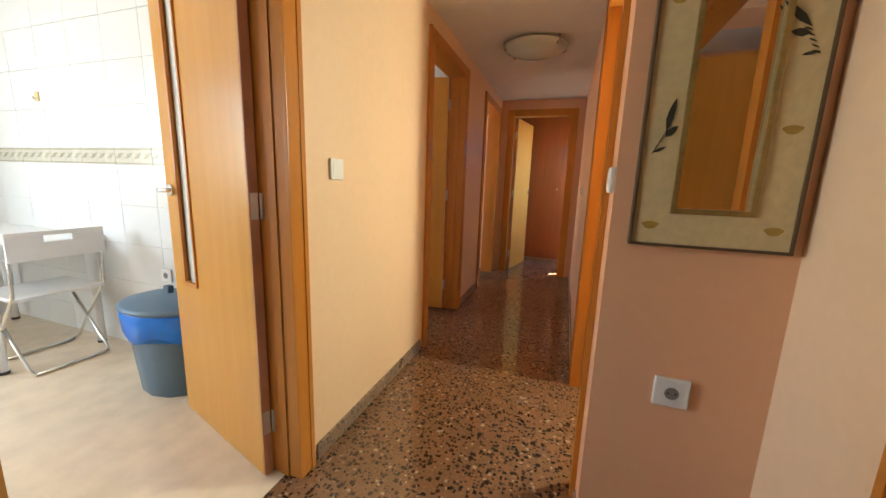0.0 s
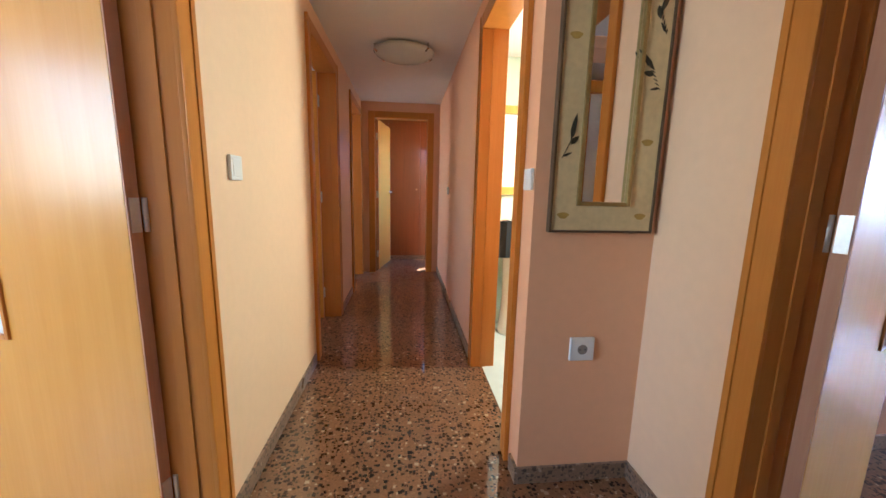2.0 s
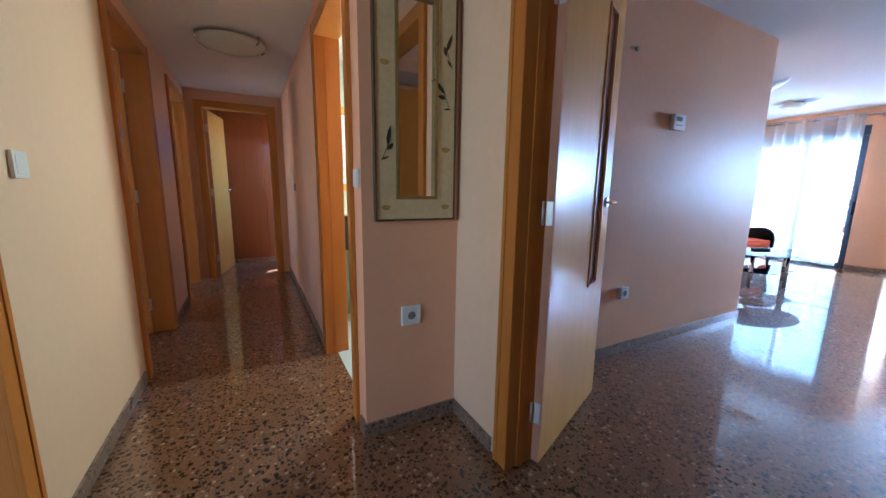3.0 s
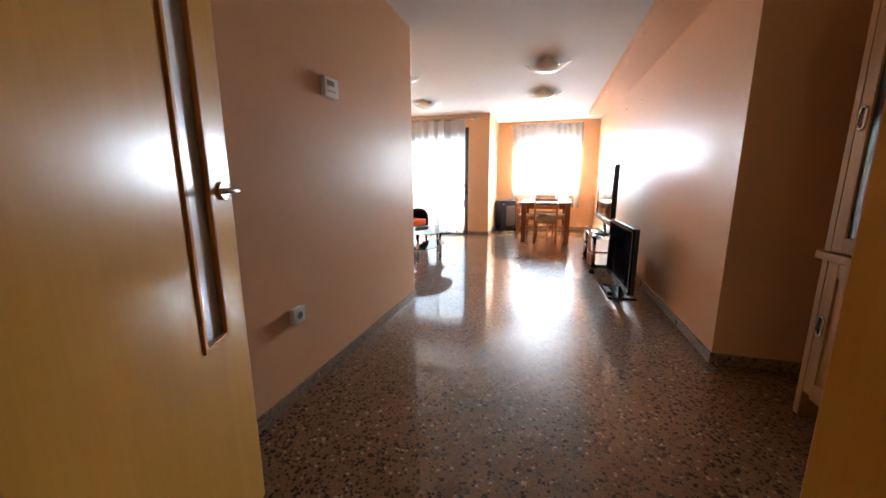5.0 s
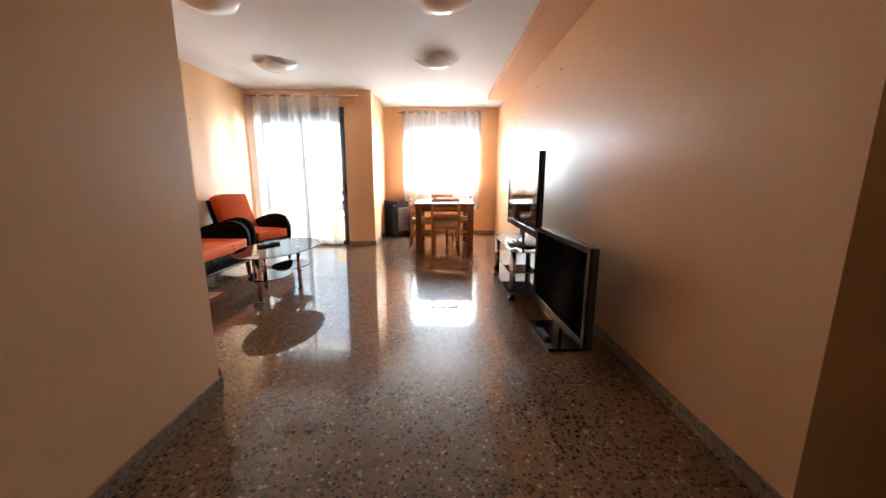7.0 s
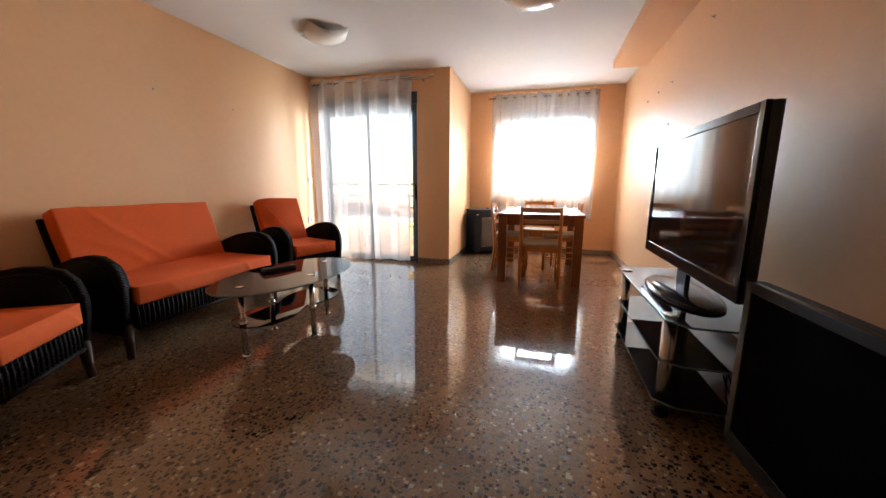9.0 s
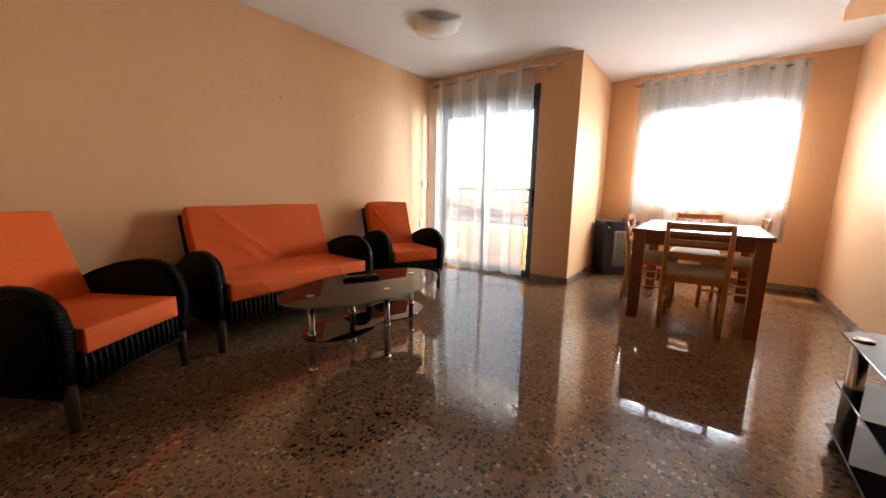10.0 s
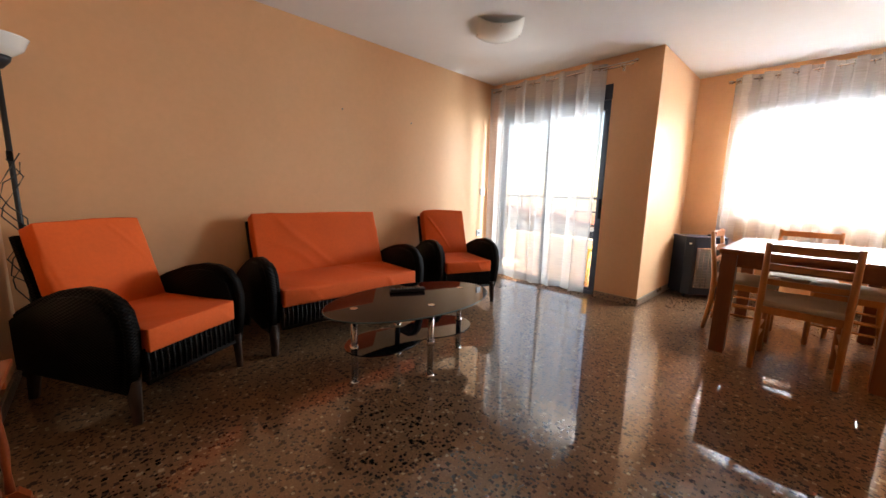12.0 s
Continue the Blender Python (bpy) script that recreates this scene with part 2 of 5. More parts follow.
def lathe(bm, profile, x=0, y=0, sides=24, sx=1.0, sy=1.0):
    """Adds a turned body; profile: rows of radius and height."""
    rings = [[bm.verts.new((x + sx * r * math.cos(2 * math.pi * k / sides), y + sy * r * math.sin(2 * math.pi * k / sides), z)) for k in range(sides)] for r, z in profile]
    for a, b in zip(rings, rings[1:]):
        for k in range(sides):
            f = bm.faces.new((a[k], a[(k + 1) % sides], b[(k + 1) % sides], b[k]))
            f.smooth = True
    bm.faces.new(rings[0][::-1])
    bm.faces.new(rings[-1])
    return bm


def prism(bm, outline, z0, z1, axis="Z"):
    """Adds a flat outline (rows of two numbers) drawn out from z0 to z1 along an axis."""
    put = {"Z": lambda a, b, c: (a, b, c), "Y": lambda a, b, c: (a, c, b), "X": lambda a, b, c: (c, a, b)}[axis]
    lo = [bm.verts.new(put(a, b, z0)) for a, b in outline]
    hi = [bm.verts.new(put(a, b, z1)) for a, b in outline]
    k = len(outline)
    for i in range(k):
        bm.faces.new((lo[i], lo[(i + 1) % k], hi[(i + 1) % k], hi[i]))
    bm.faces.new(lo[::-1])
    bm.faces.new(hi)
    bmesh.ops.recalc_face_normals(bm, faces=bm.faces[:])
    return bm


def mesh_object(name, bm, material, smooth=False):
    me = bpy.data.meshes.new(name)
    bmesh.ops.recalc_face_normals(bm, faces=bm.faces[:])
    if smooth:
        for f in bm.faces:
            f.smooth = True
    bm.to_mesh(me)
    bm.free()
    me.materials.append(material)
    return new(name, me)


def part(name, bm, material, parent, label="", smooth=False):
    ob = mesh_object(name, bm, material, smooth)
    ob.parent = parent
    return tagged(ob, label)


def thing(name, label, category, x=0, y=0, z=0, turn=0, group=""):
    ob = new(name)
    ob.empty_display_size = 0.1
    ob.matrix_world = pose(x, y, z, 0, 0, turn)
    return tagged(ob, label, category, group)


def setting(name, bm, material, label, category, smooth=False):
    return tagged(mesh_object(name, bm, material, smooth), label, category, kind="structure")


def wall(name, axis, face0, face1, a0, a1, height, openings, material, label="painted plaster wall"):
    """A wall between two faces, from a0 to a1 along its axis, with openings (from, to, sill, head)."""
    bm = bmesh.new()

    def put(p0, p1, z0, z1):
        if p1 - p0 > 1e-4 and z1 - z0 > 1e-4:
            box(bm, *((face0, face1, p0, p1) if axis == "Y" else (p0, p1, face0, face1)), z0, z1)
    at = a0
    for o0, o1, sill, head in sorted(openings):
        put(at, o0, 0, height)
        put(o0, o1, 0, sill)
        put(o0, o1, head, height)
        at = o1
    put(at, a1, 0, height)
    return setting(name, bm, material, label, "wall")


# ---- the structure ----
HC, LC = 2.215, 2.375
HEAD = 2.05

wall("wall_hall_west", "Y", -0.12, 0.0, -1.3, 5.046, 2.45, [(0.47, 1.235, 0, HEAD), (2.50, 3.32, 0, HEAD), (4.10, 4.92, 0, HEAD)], LITHALLPAINT, "peach hall wall coloured paler for the light on it, with three door openings")
wall("wall_hall_end", "X", 5.046, 5.166, -2.2, 1.4, 2.45, [(0.14, 0.885, 0, HEAD)], HALLPAINT, "peach painted wall closing the hall, with a doorway")
wall("wall_hall_east", "Y", 1.013, 1.133, 1.385, 5.046, 2.45, [(1.545, 2.345, 0, HEAD)], HALLPAINT, "peach painted hall wall with the bathroom doorway")
wall("wall_mirror", "X", 1.385, 1.445, 1.133, 1.47, 2.45, [], HALLPAINT, "peach painted wall stub behind the mirror")
wall("wall_living_door", "Y", 1.47, 1.58, -1.62, 1.445, 2.45, [(-0.51, 0.965, 0, HEAD)], LITHALLPAINT, "painted wall with the double doorway to the living room")
wall("wall_living_north", "X", 1.45, 1.57, 1.133, 4.513, 2.45, [], PAINT, "peach painted living room wall")
wall("wall_return", "Y", 4.393, 4.513, 1.57, 3.40, 2.45, [], PAINT, "peach painted return wall")
wall("wall_sofa", "X", 3.28, 3.40, 4.513, 8.815, 2.45, [], PAINT, "peach painted wall behind the sofa")
wall("wall_balcony", "Y", 8.615, 8.815, 1.39, 3.28, 2.45, [(1.81, 3.17, 0, 2.13)], PAINT, "peach painted wall with the balcony doorway")
wall("wall_alcove", "X", 1.39, 1.59, 8.815, 10.10, 2.45, [], PAINT, "peach painted side wall of the dining alcove")
wall("wall_window", "Y", 9.90, 10.10, -0.745, 1.39, 2.45, [(-0.37, 0.90, 0.93, 2.13)], PAINT, "peach painted wall with the dining window")
wall("wall_tv", "X", -0.865, -0.745, 3.79, 10.10, 2.45, [], PAINT, "peach painted wall behind the televisions")
wall("wall_niche_east", "Y", 3.79, 3.91, -1.62, -0.865, 2.45, [], PAINT, "peach painted niche wall")
wall("wall_niche_south", "X", -1.62, -1.50, 1.58, 3.79, 2.45, [], PAINT, "peach painted wall behind the cabinet")
wall("wall_hall_south", "X", -1.42, -1.30, -0.12, 1.47, 2.45, [], HALLPAINT, "plain painted wall closing the hall")

setting("ceiling_living", boxes((1.525, 10.10, -1.62, 3.40, LC, LC + 0.1)), CEIL, "white painted living room ceiling", "ceiling")
setting("ceiling_hall", boxes((-0.12, 1.525, -1.42, 5.166, HC, HC + 0.1)), CEIL, "white lowered hall ceiling", "ceiling")
setting("ceiling_beam", boxes((1.58, 8.87, -0.745, -0.415, 2.285, LC + 0.002), bevel=0.006), PAINT, "peach painted shallow beam under the ceiling", "beam")

setting("floor", boxes((-0.06, 10.10, -1.62, 3.40, -0.12, 0.0), (-0.06, 1.073, 3.40, 5.10, -0.12, 0.0)), TERR, "polished brown terrazzo floor with dark and pale chips", "floor")


def skirting(name, x0, x1, y0, y1):
    setting(name, boxes((x0, x1, y0, y1, 0, 0.068), bevel=0.003), TERRBASE, "low grey terrazzo skirting along the wall", "baseboard")


SK = 0.012
skirting("baseboard_hall_west_a", 0, SK, 1.315, 2.42)
skirting("baseboard_hall_west_b", 0, SK, 3.40, 4.02)
skirting("baseboard_hall_west_c", 0, SK, -1.3, 0.39)
skirting("baseboard_hall_east", 1.013 - SK, 1.013, 2.43, 5.046)
skirting("baseboard_hall_stub", 1.013 - SK, 1.013, 1.385 - SK, 1.46)
skirting("baseboard_mirror", 1.013, 1.47 - SK, 1.385 - SK, 1.385)
skirting("baseboard_recess", 1.47 - SK, 1.47, 1.05, 1.385)
skirting("baseboard_living_north", 1.58, 4.513 + SK, 1.45 - SK, 1.45)
skirting("baseboard_return", 4.513, 4.513 + SK, 1.45, 3.28)
skirting("baseboard_sofa", 4.513 + SK, 8.615, 3.28 - SK, 3.28)
skirting("baseboard_balcony_a", 8.615 - SK, 8.615, 1.39 - SK, 1.805)
skirting("baseboard_balcony_b", 8.615 - SK, 8.615, 3.175, 3.28 - SK)
skirting("baseboard_alcove", 8.615, 9.90, 1.39 - SK, 1.39)
skirting("baseboard_window", 9.90 - SK, 9.90, -0.745, 1.39 - SK)
skirting("baseboard_tv", 3.79 - SK, 9.90 - SK, -0.745, -0.745 + SK)
skirting("baseboard_niche_east", 3.79 - SK, 3.79, -1.5 + SK, -0.745)
skirting("baseboard_niche_south", 1.58, 3.79, -1.5, -1.5 + SK)


# ---- doors ----
def door_set(name, axis, at0, at1, o0, o1, label, casing=0.078, cw=0.016):
    """Lining and both casings of a doorway in a wall between at0 and at1, opening from o0 to o1 along its axis."""
    top = thing(name, label, "door frame")
    top["kind"] = "structure"

    def put(nm, p0, p1, q0, q1, z0, z1, bev=0.004):
        d = (q0, q1, p0, p1, z0, z1) if axis == "Y" else (p0, p1, q0, q1, z0, z1)
        part(nm, boxes(d, bevel=bev), FRAMEWOOD, top)
    t = 0.03
    put("lining", o0, o0 + t, at0 - 0.004, at1 + 0.004, 0, HEAD - t)
    put("lining", o1 - t, o1, at0 - 0.004, at1 + 0.004, 0, HEAD - t)
    put("lining", o0, o1, at0 - 0.004, at1 + 0.004, HEAD - t, HEAD)
    mid = (at0 + at1) / 2
    put("door_stop", o0 + t, o0 + t + 0.005, mid - 0.015, mid + 0.02, 0, HEAD - t, 0.002)
    put("door_stop", o1 - t - 0.005, o1 - t, mid - 0.015, mid + 0.02, 0, HEAD - t, 0.002)
    for q0, q1 in ((at0 - cw, at0 - 0.0005), (at1 + 0.0005, at1 + cw)):
        put("casing", o0 - casing + t, o0 + t, q0, q1, 0, HEAD + casing - t)
        put("casing", o1 - t, o1 + casing - t, q0, q1, 0, HEAD + casing - t)
        put("casing", o0 + t, o1 - t, q0, q1, HEAD - t, HEAD + casing - t)
        s = -1 if q0 < at0 else 1
        r0, r1 = sorted((q0 if s < 0 else q1, (q0 if s < 0 else q1) + s * 0.004))
        put("casing_bead", o0 - casing + t, o0 - casing + t + 0.02, r0, r1, 0, HEAD + casing - t, 0.0015)
        put("casing_bead", o1 + casing - t - 0.02, o1 + casing - t, r0, r1, 0, HEAD + casing - t, 0.0015)
    return top


def lever(parent, x, z, yface, side, flip=1):
    """A lever handle with its round rose on a leaf's face."""
    bm = bmesh.new()
    tube(bm, [(x, yface, z), (x, yface + side * 0.009, z)], 0.026, 18)
    tube(bm, [(x, yface + side * 0.008, z), (x, yface + side * 0.05, z)], 0.009, 10)
    tube(bm, [(x, yface + side * 0.046, z), (x - flip * 0.03, yface + side * 0.052, z), (x - flip * 0.115, yface + side * 0.05, z)], [0.010, 0.009, 0.007], 10)
    return part("handle", bm, CHROME, parent, "chrome lever handle on a round rose")


def leaf(name, width, x, y, turn, label, glazed=False, hand=1, height=2.015, knob=True):
    """A door leaf hinged at its own origin and running along its x axis; hand: the side of its thickness."""
    top = thing(name, label, "door", x, y, 0.005, turn)
    y0, y1 = (0, 0.035) if hand > 0 else (-0.035, 0)
    if glazed:
        g0, g1, gz0, gz1 = width - 0.255, width - 0.125, 0.66, 1.93
        bm = boxes((0.006, g0, y0, y1, 0, height), (g1, width - 0.004, y0, y1, 0, height), (g0, g1, y0, y1, 0, gz0), (g0, g1, y0, y1, gz1, height))
        part("panel", bm, DOORWOOD, top)
        part("glass_pane", boxes((g0, g1, (y0 + y1) / 2 - 0.003, (y0 + y1) / 2 + 0.003, gz0, gz1)), FROST, top, "narrow frosted glass strip")
        for f0, f1 in ((y0 - 0.007, y0 + 0.006), (y1 - 0.006, y1 + 0.007)):
            for d in ((g0, g0 + 0.014, gz0, gz1), (g1 - 0.014, g1, gz0, gz1), (g0 + 0.014, g1 - 0.014, gz0, gz0 + 0.014), (g0 + 0.014, g1 - 0.014, gz1 - 0.014, gz1)):
                part("glazing_bead", boxes((d[0], d[1], f0, f1, d[2], d[3]), bevel=0.003), FRAMEWOOD, top)
    else:
        part("panel", boxes((0.006, width - 0.004, y0, y1, 0, height), bevel=0.002), DOORWOOD, top)
    part("hinge_edge", boxes((0.001, 0.006, y0 + 0.001, y1 - 0.001, 0, height)), EDGEWOOD, top, "bare reddish edge of the leaf")
    part("lock_edge", boxes((width - 0.004, width, y0 + 0.001, y1 - 0.001, 0, height)), EDGEWOOD, top)
    if knob:
        lever(top, width - 0.06, 1.07, y0, -1)
        lever(top, width - 0.06, 1.07, y1, 1)
    for z in (0.22, 1.04, 1.80):
        bm = boxes((-0.0015, 0.001, y0 + 0.004, y1 - 0.006, z - 0.045, z + 0.045))
        hx = y0 - 0.006 if hand > 0 else y1 + 0.006
        tube(bm, [(-0.006, hx, z - 0.045), (-0.006, hx, z + 0.045)], 0.0065, 10)
        part("hinge", bm, HINGE, top, "steel butt hinge")
    return top


door_set("door_frame_kitchen", "Y", -0.12, 0.0, 0.47, 1.235, "honey-coloured wooden frame of the kitchen doorway")
door_set("door_frame_bedroom", "Y", -0.12, 0.0, 2.50, 3.32, "honey-coloured wooden frame of a bedroom doorway")
door_set("door_frame_study", "Y", -0.12, 0.0, 4.10, 4.92, "honey-coloured wooden frame of the second bedroom doorway")
door_set("door_frame_end", "X", 5.046, 5.166, 0.14, 0.885, "honey-coloured wooden frame at the hall's end")
door_set("door_frame_bath", "Y", 1.013, 1.133, 1.545, 2.345, "honey-coloured wooden frame of the bathroom doorway")
door_set("door_frame_living", "Y", 1.47, 1.58, -0.51, 0.965, "honey-coloured wooden frame of the double living room doorway")

leaf("door_kitchen", 0.725, -0.112, 1.199, 163.5, "open honey-coloured kitchen door with a frosted glass strip", True, 1)
leaf("door_living", 0.725, 1.588, 0.932, 23, "open honey-coloured living room door with a frosted glass strip", True, -1)
leaf("door_living", 0.725, 1.588, -0.478, 9, "second open leaf of the living room door with glass strip", True, 1, knob=False)
leaf("door_bedroom", 0.76, -0.128, 3.288, 187, "open plain honey-coloured bedroom door", False, 1)
leaf("door_end", 0.68, 0.172, 5.176, 79, "half-open plain honey-coloured door at the hall's end", False, -1)


# ---- kitchen, bathroom and bedrooms seen through the doorways ----
CREAM = shader("cream_marble_floor", (0.76, 0.62, 0.45), 0.22, grain=0.16, scale=9, wear=0.05)
TILE = shader("white_wall_tile", (0.80, 0.81, 0.80), 0.14, grain=0.02, scale=5)
GROUT = shader("pale_grout", (0.78, 0.77, 0.76), 0.8)
BORDER = shader("patterned_border_tile", (0.60, 0.57, 0.47), 0.2, grain=0.18, scale=34)
MOTIF = shader("olive_tile_motif", (0.38, 0.36, 0.26), 0.25, grain=0.3, scale=60)
PALEGREEN = shader("pale_green_tile", (0.55, 0.68, 0.60), 0.18, grain=0.05, scale=8)
CERAMIC = shader("white_ceramic", (0.83, 0.84, 0.82), 0.08)
WARDWOOD = timber("wardrobe_wood", (0.19, 0.044, 0.008), (0.26, 0.068, 0.013), 0.3)
TOWEL = shader("dark_towel", (0.02, 0.022, 0.025), 0.95, grain=0.3, scale=90, bump=0.6)
BINGREY = shader("grey_plastic", (0.10, 0.165, 0.235), 0.42, grain=0.06, scale=30, bump=0.15)
BAGBLUE = shader("blue_bag_film", (0.003, 0.19, 0.80), 0.25, grain=0.15, scale=24, bump=0.7)
WHITELAQ = shader("white_lacquer", (0.80, 0.80, 0.79), 0.3, grain=0.03, scale=14)
RUBBER = shader("black_rubber", (0.02, 0.02, 0.02), 0.6)

wall("wall_kitchen_north", "X", 1.74, 1.86, -3.42, -0.12, 2.45, [], GROUT, "white tiled kitchen wall with a patterned border")
wall("wall_kitchen_west", "Y", -3.42, -3.30, -1.42, 1.74, 2.45, [(-1.0, 0.5, 0.95, 2.1)], WHITEWALL, "plain kitchen wall with its window opening")
wall("wall_kitchen_south", "X", -1.42, -1.30, -3.30, -0.12, 2.45, [], WHITEWALL, "plain kitchen wall")
setting("floor_kitchen", boxes((-3.42, -0.06, -1.42, 1.80, -0.12, 0.001)), CREAM, "cream marble-look kitchen floor", "floor")
setting("ceiling_kitchen", boxes((-3.42, -0.12, -1.42, 1.86, 2.40, 2.5)), CEIL, "white kitchen ceiling", "ceiling")

kwall = bpy.data.objects["wall_kitchen_north"]
tw, th = 0.33, 0.25
tile_mesh = mesh_object("tile", boxes((0.0015, tw - 0.0015, -0.006, 0.004, 0.0015, th - 0.0015), bevel=0.002), TILE)
border_mesh = mesh_object("border_tile", boxes((0.0015, tw - 0.0015, -0.008, 0.004, 0.0015, 0.0955), bevel=0.002), BORDER)

motif = bmesh.new()
for q in range(4):
    for dx, dz, rx, rz in ((0.041, 0.052, 0.015, 0.013), (0.020, 0.040, 0.012, 0.006), (0.062, 0.062, 0.012, 0.006)):
        prism(motif, [(q * 0.0825 + dx + rx * math.cos(k * math.pi / 5), dz + rz * math.sin(k * math.pi / 5)) for k in range(10)], -0.0092, -0.0078, "Y")
motif_mesh = mesh_object("border_motif", motif, MOTIF)
line_mesh = mesh_object("border_line", boxes((0.0015, tw - 0.0015, -0.0092, -0.0075, 0, 0.009)), MOTIF)


def lay(source, x, z, plane=1.74):
    ob = source.copy()
    scene.collection.objects.link(ob)
    ob.parent = kwall
    ob.matrix_world = pose(x, plane, z)


for i in range(10):
    x = -0.46 - i * tw
    lay(border_mesh, x, 1.194)
    for z in (0.944, 0.694, 0.444, 0.194, 1.291, 1.541, 1.791, 2.041):
        lay(tile_mesh, x, z)
    lay(motif_mesh, x, 1.194)
    for z in (1.1955, 1.2795):
        lay(line_mesh, x, z)
for o in (tile_mesh, border_mesh, motif_mesh, line_mesh):
    bpy.data.objects.remove(o)
for i in range(10):
    part("base_tile", boxes((-0.4585 - i * tw, -0.1315 - i * tw, 1.734, 1.744, 0.002, 0.1925), bevel=0.002), TILE, kwall)


def kitchen_table():
    t = thing("kitchen_table", "white laminate kitchen table on round white legs", "table", -2.55, 1.44, 0)
    part("tabletop", boxes((-0.58, 0.58, -0.30, 0.29, 0.705, 0.735), bevel=0.004), WHITELAQ, t)
    part("apron", boxes((-0.54, 0.54, -0.27, 0.26, 0.64, 0.705)), WHITELAQ, t)
    for sx in (-0.52, 0.52):
        for sy in (-0.235, 0.225):
            lg = part("leg", lathe(bmesh.new(), [(0.022, 0.015), (0.024, 0.3), (0.03, 0.64)], sx, sy, 16), WHITELAQ, t)
            part("foot_cap", lathe(bmesh.new(), [(0.02, 0), (0.024, 0.004), (0.024, 0.018)], sx, sy, 16), RUBBER, lg, "black rubber foot")


def folding_chair(x, y, turn):
    c = thing("folding_chair", "white folding chair on chromed crossed tubes", "chair", x, y, 0, turn, "folding kitchen chairs")
    part("seat", boxes((-0.20, 0.20, -0.20, 0.19, 0.435, 0.455), bevel=0.008), WHITELAQ, c)
    bm = boxes((-0.21, 0.21, 0.215, 0.232, 0.66, 0.755), (-0.21, -0.06, 0.215, 0.232, 0.755, 0.79), (0.06, 0.21, 0.215, 0.232, 0.755, 0.79), (-0.21, 0.21, 0.215, 0.232, 0.79, 0.815), bevel=0.004)
    part("backrest", bm, WHITELAQ, c, "white slotted backrest")
    for s in (-0.2, 0.2):
        part("back_tube", tube(bmesh.new(), [(s, 0.222, 0.80), (s, 0.19, 0.47), (s, -0.16, 0.04), (s * 0.9, -0.19, 0.012)], 0.009), CHROME, c)
        part("front_tube", tube(bmesh.new(), [(s * 0.9, -0.17, 0.43), (s * 0.9, 0.17, 0.04), (s * 0.85, 0.20, 0.012)], 0.009), CHROME, c)
    part("floor_bar", tube(bmesh.new(), [(-0.18, -0.19, 0.011), (0.18, -0.19, 0.011)], 0.009), CHROME, c)
    part("floor_bar", tube(bmesh.new(), [(-0.17, 0.20, 0.011), (0.17, 0.20, 0.011)], 0.009), CHROME, c)


def waste_bin():
    b = thing("waste_bin", "grey plastic kitchen bin with a blue bag under its lid", "bin", -1.07, 1.50, 0)
    part("body", lathe(bmesh.new(), [(0.148, 0.0), (0.152, 0.01), (0.19, 0.44), (0.196, 0.46)], 0, 0, 12, 1.24, 0.92), BINGREY, b, "ribbed grey body")
    bm = bmesh.new()
    prof = [(0.193, 0.335), (0.203, 0.34), (0.21, 0.455), (0.203, 0.462)]
    lathe(bm, prof, 0, 0, 36, 1.24, 0.92)
    for v in bm.verts:
        if v.co.z < 0.40:
            v.co.z += 0.022 * math.sin(5 * math.atan2(v.co.y, v.co.x)) - 0.012
    part("bag", bm, BAGBLUE, b, "blue bag folded over the rim", True)
    lid = part("lid", lathe(bmesh.new(), [(0.213, 0.462), (0.216, 0.474), (0.20, 0.487), (0.12, 0.515), (0.03, 0.525)], 0, 0, 36, 1.24, 0.92), BINGREY, b, "domed grey lid", True)
    part("lid_grip", boxes((-0.02, 0.02, -0.015, 0.015, 0.52, 0.565), bevel=0.008), BINGREY, lid)


kitchen_table()
folding_chair(-2.03, 1.42, -90)
folding_chair(-2.75, 1.05, 180)
waste_bin()


def socket(name, x, y, z, turn, size=0.082, label="white wall socket", holes=True, proud=0.0):
    s = thing(name, label, "socket", x, y, z, turn)
    if proud:
        part("back_box", boxes((-size / 2 + 0.003, size / 2 - 0.003, -proud, -0.0005, -size / 2 + 0.003, size / 2 - 0.003), bevel=0.004), WHITEPL, s)
        s.matrix_world = pose(x, y - proud, z, 0, 0, turn)
        s.children[0].matrix_local = pose(0, proud, 0)
    wide = size * (1.04 if holes else 1.0)
    part("plate", boxes((-wide / 2, wide / 2, -0.0135, -0.0005, -size / 2, size / 2), bevel=0.0062), WHITEPL, s)
    if holes:
        ring = bmesh.new()
        tube(ring, [(0, -0.010, 0), (0, -0.0145, 0)], 0.024, 20)
        part("socket_ring", ring, WHITEPL, s)
        # The well is not sunk: its shade is a grey disc, the holes black.
        cup = bmesh.new()
        tube(cup, [(0, -0.0135, 0), (0, -0.0155, 0)], 0.019, 20)
        part("socket_well", cup, shader("socket_shadow", (0.22, 0.21, 0.20), 0.5), s, "grey disc for the shade in the socket well")
        for sx in (-0.0095, 0.0095):
            part("pin_hole", tube(bmesh.new(), [(sx, -0.015, 0), (sx, -0.0165, 0)], 0.003, 8), RUBBER, s)
    else:
        part("rocker", boxes((-size * 0.36, size * 0.36, -0.0155, -0.010, -size * 0.36, size * 0.36), bevel=0.003), WHITEPL, s)
    return s


socket("wall_socket", -1.42, 1.733, 0.525, 0, label="white wall socket on the kitchen tiles")
hook = thing("wall_hook", "small yellowed adhesive hook on the tiles", "hook", -2.49, 1.733, 1.62)
part("plate", boxes((-0.022, 0.022, -0.006, 0, -0.03, 0.03), bevel=0.003), shader("yellowed_plastic", (0.62, 0.5, 0.24), 0.5), hook)
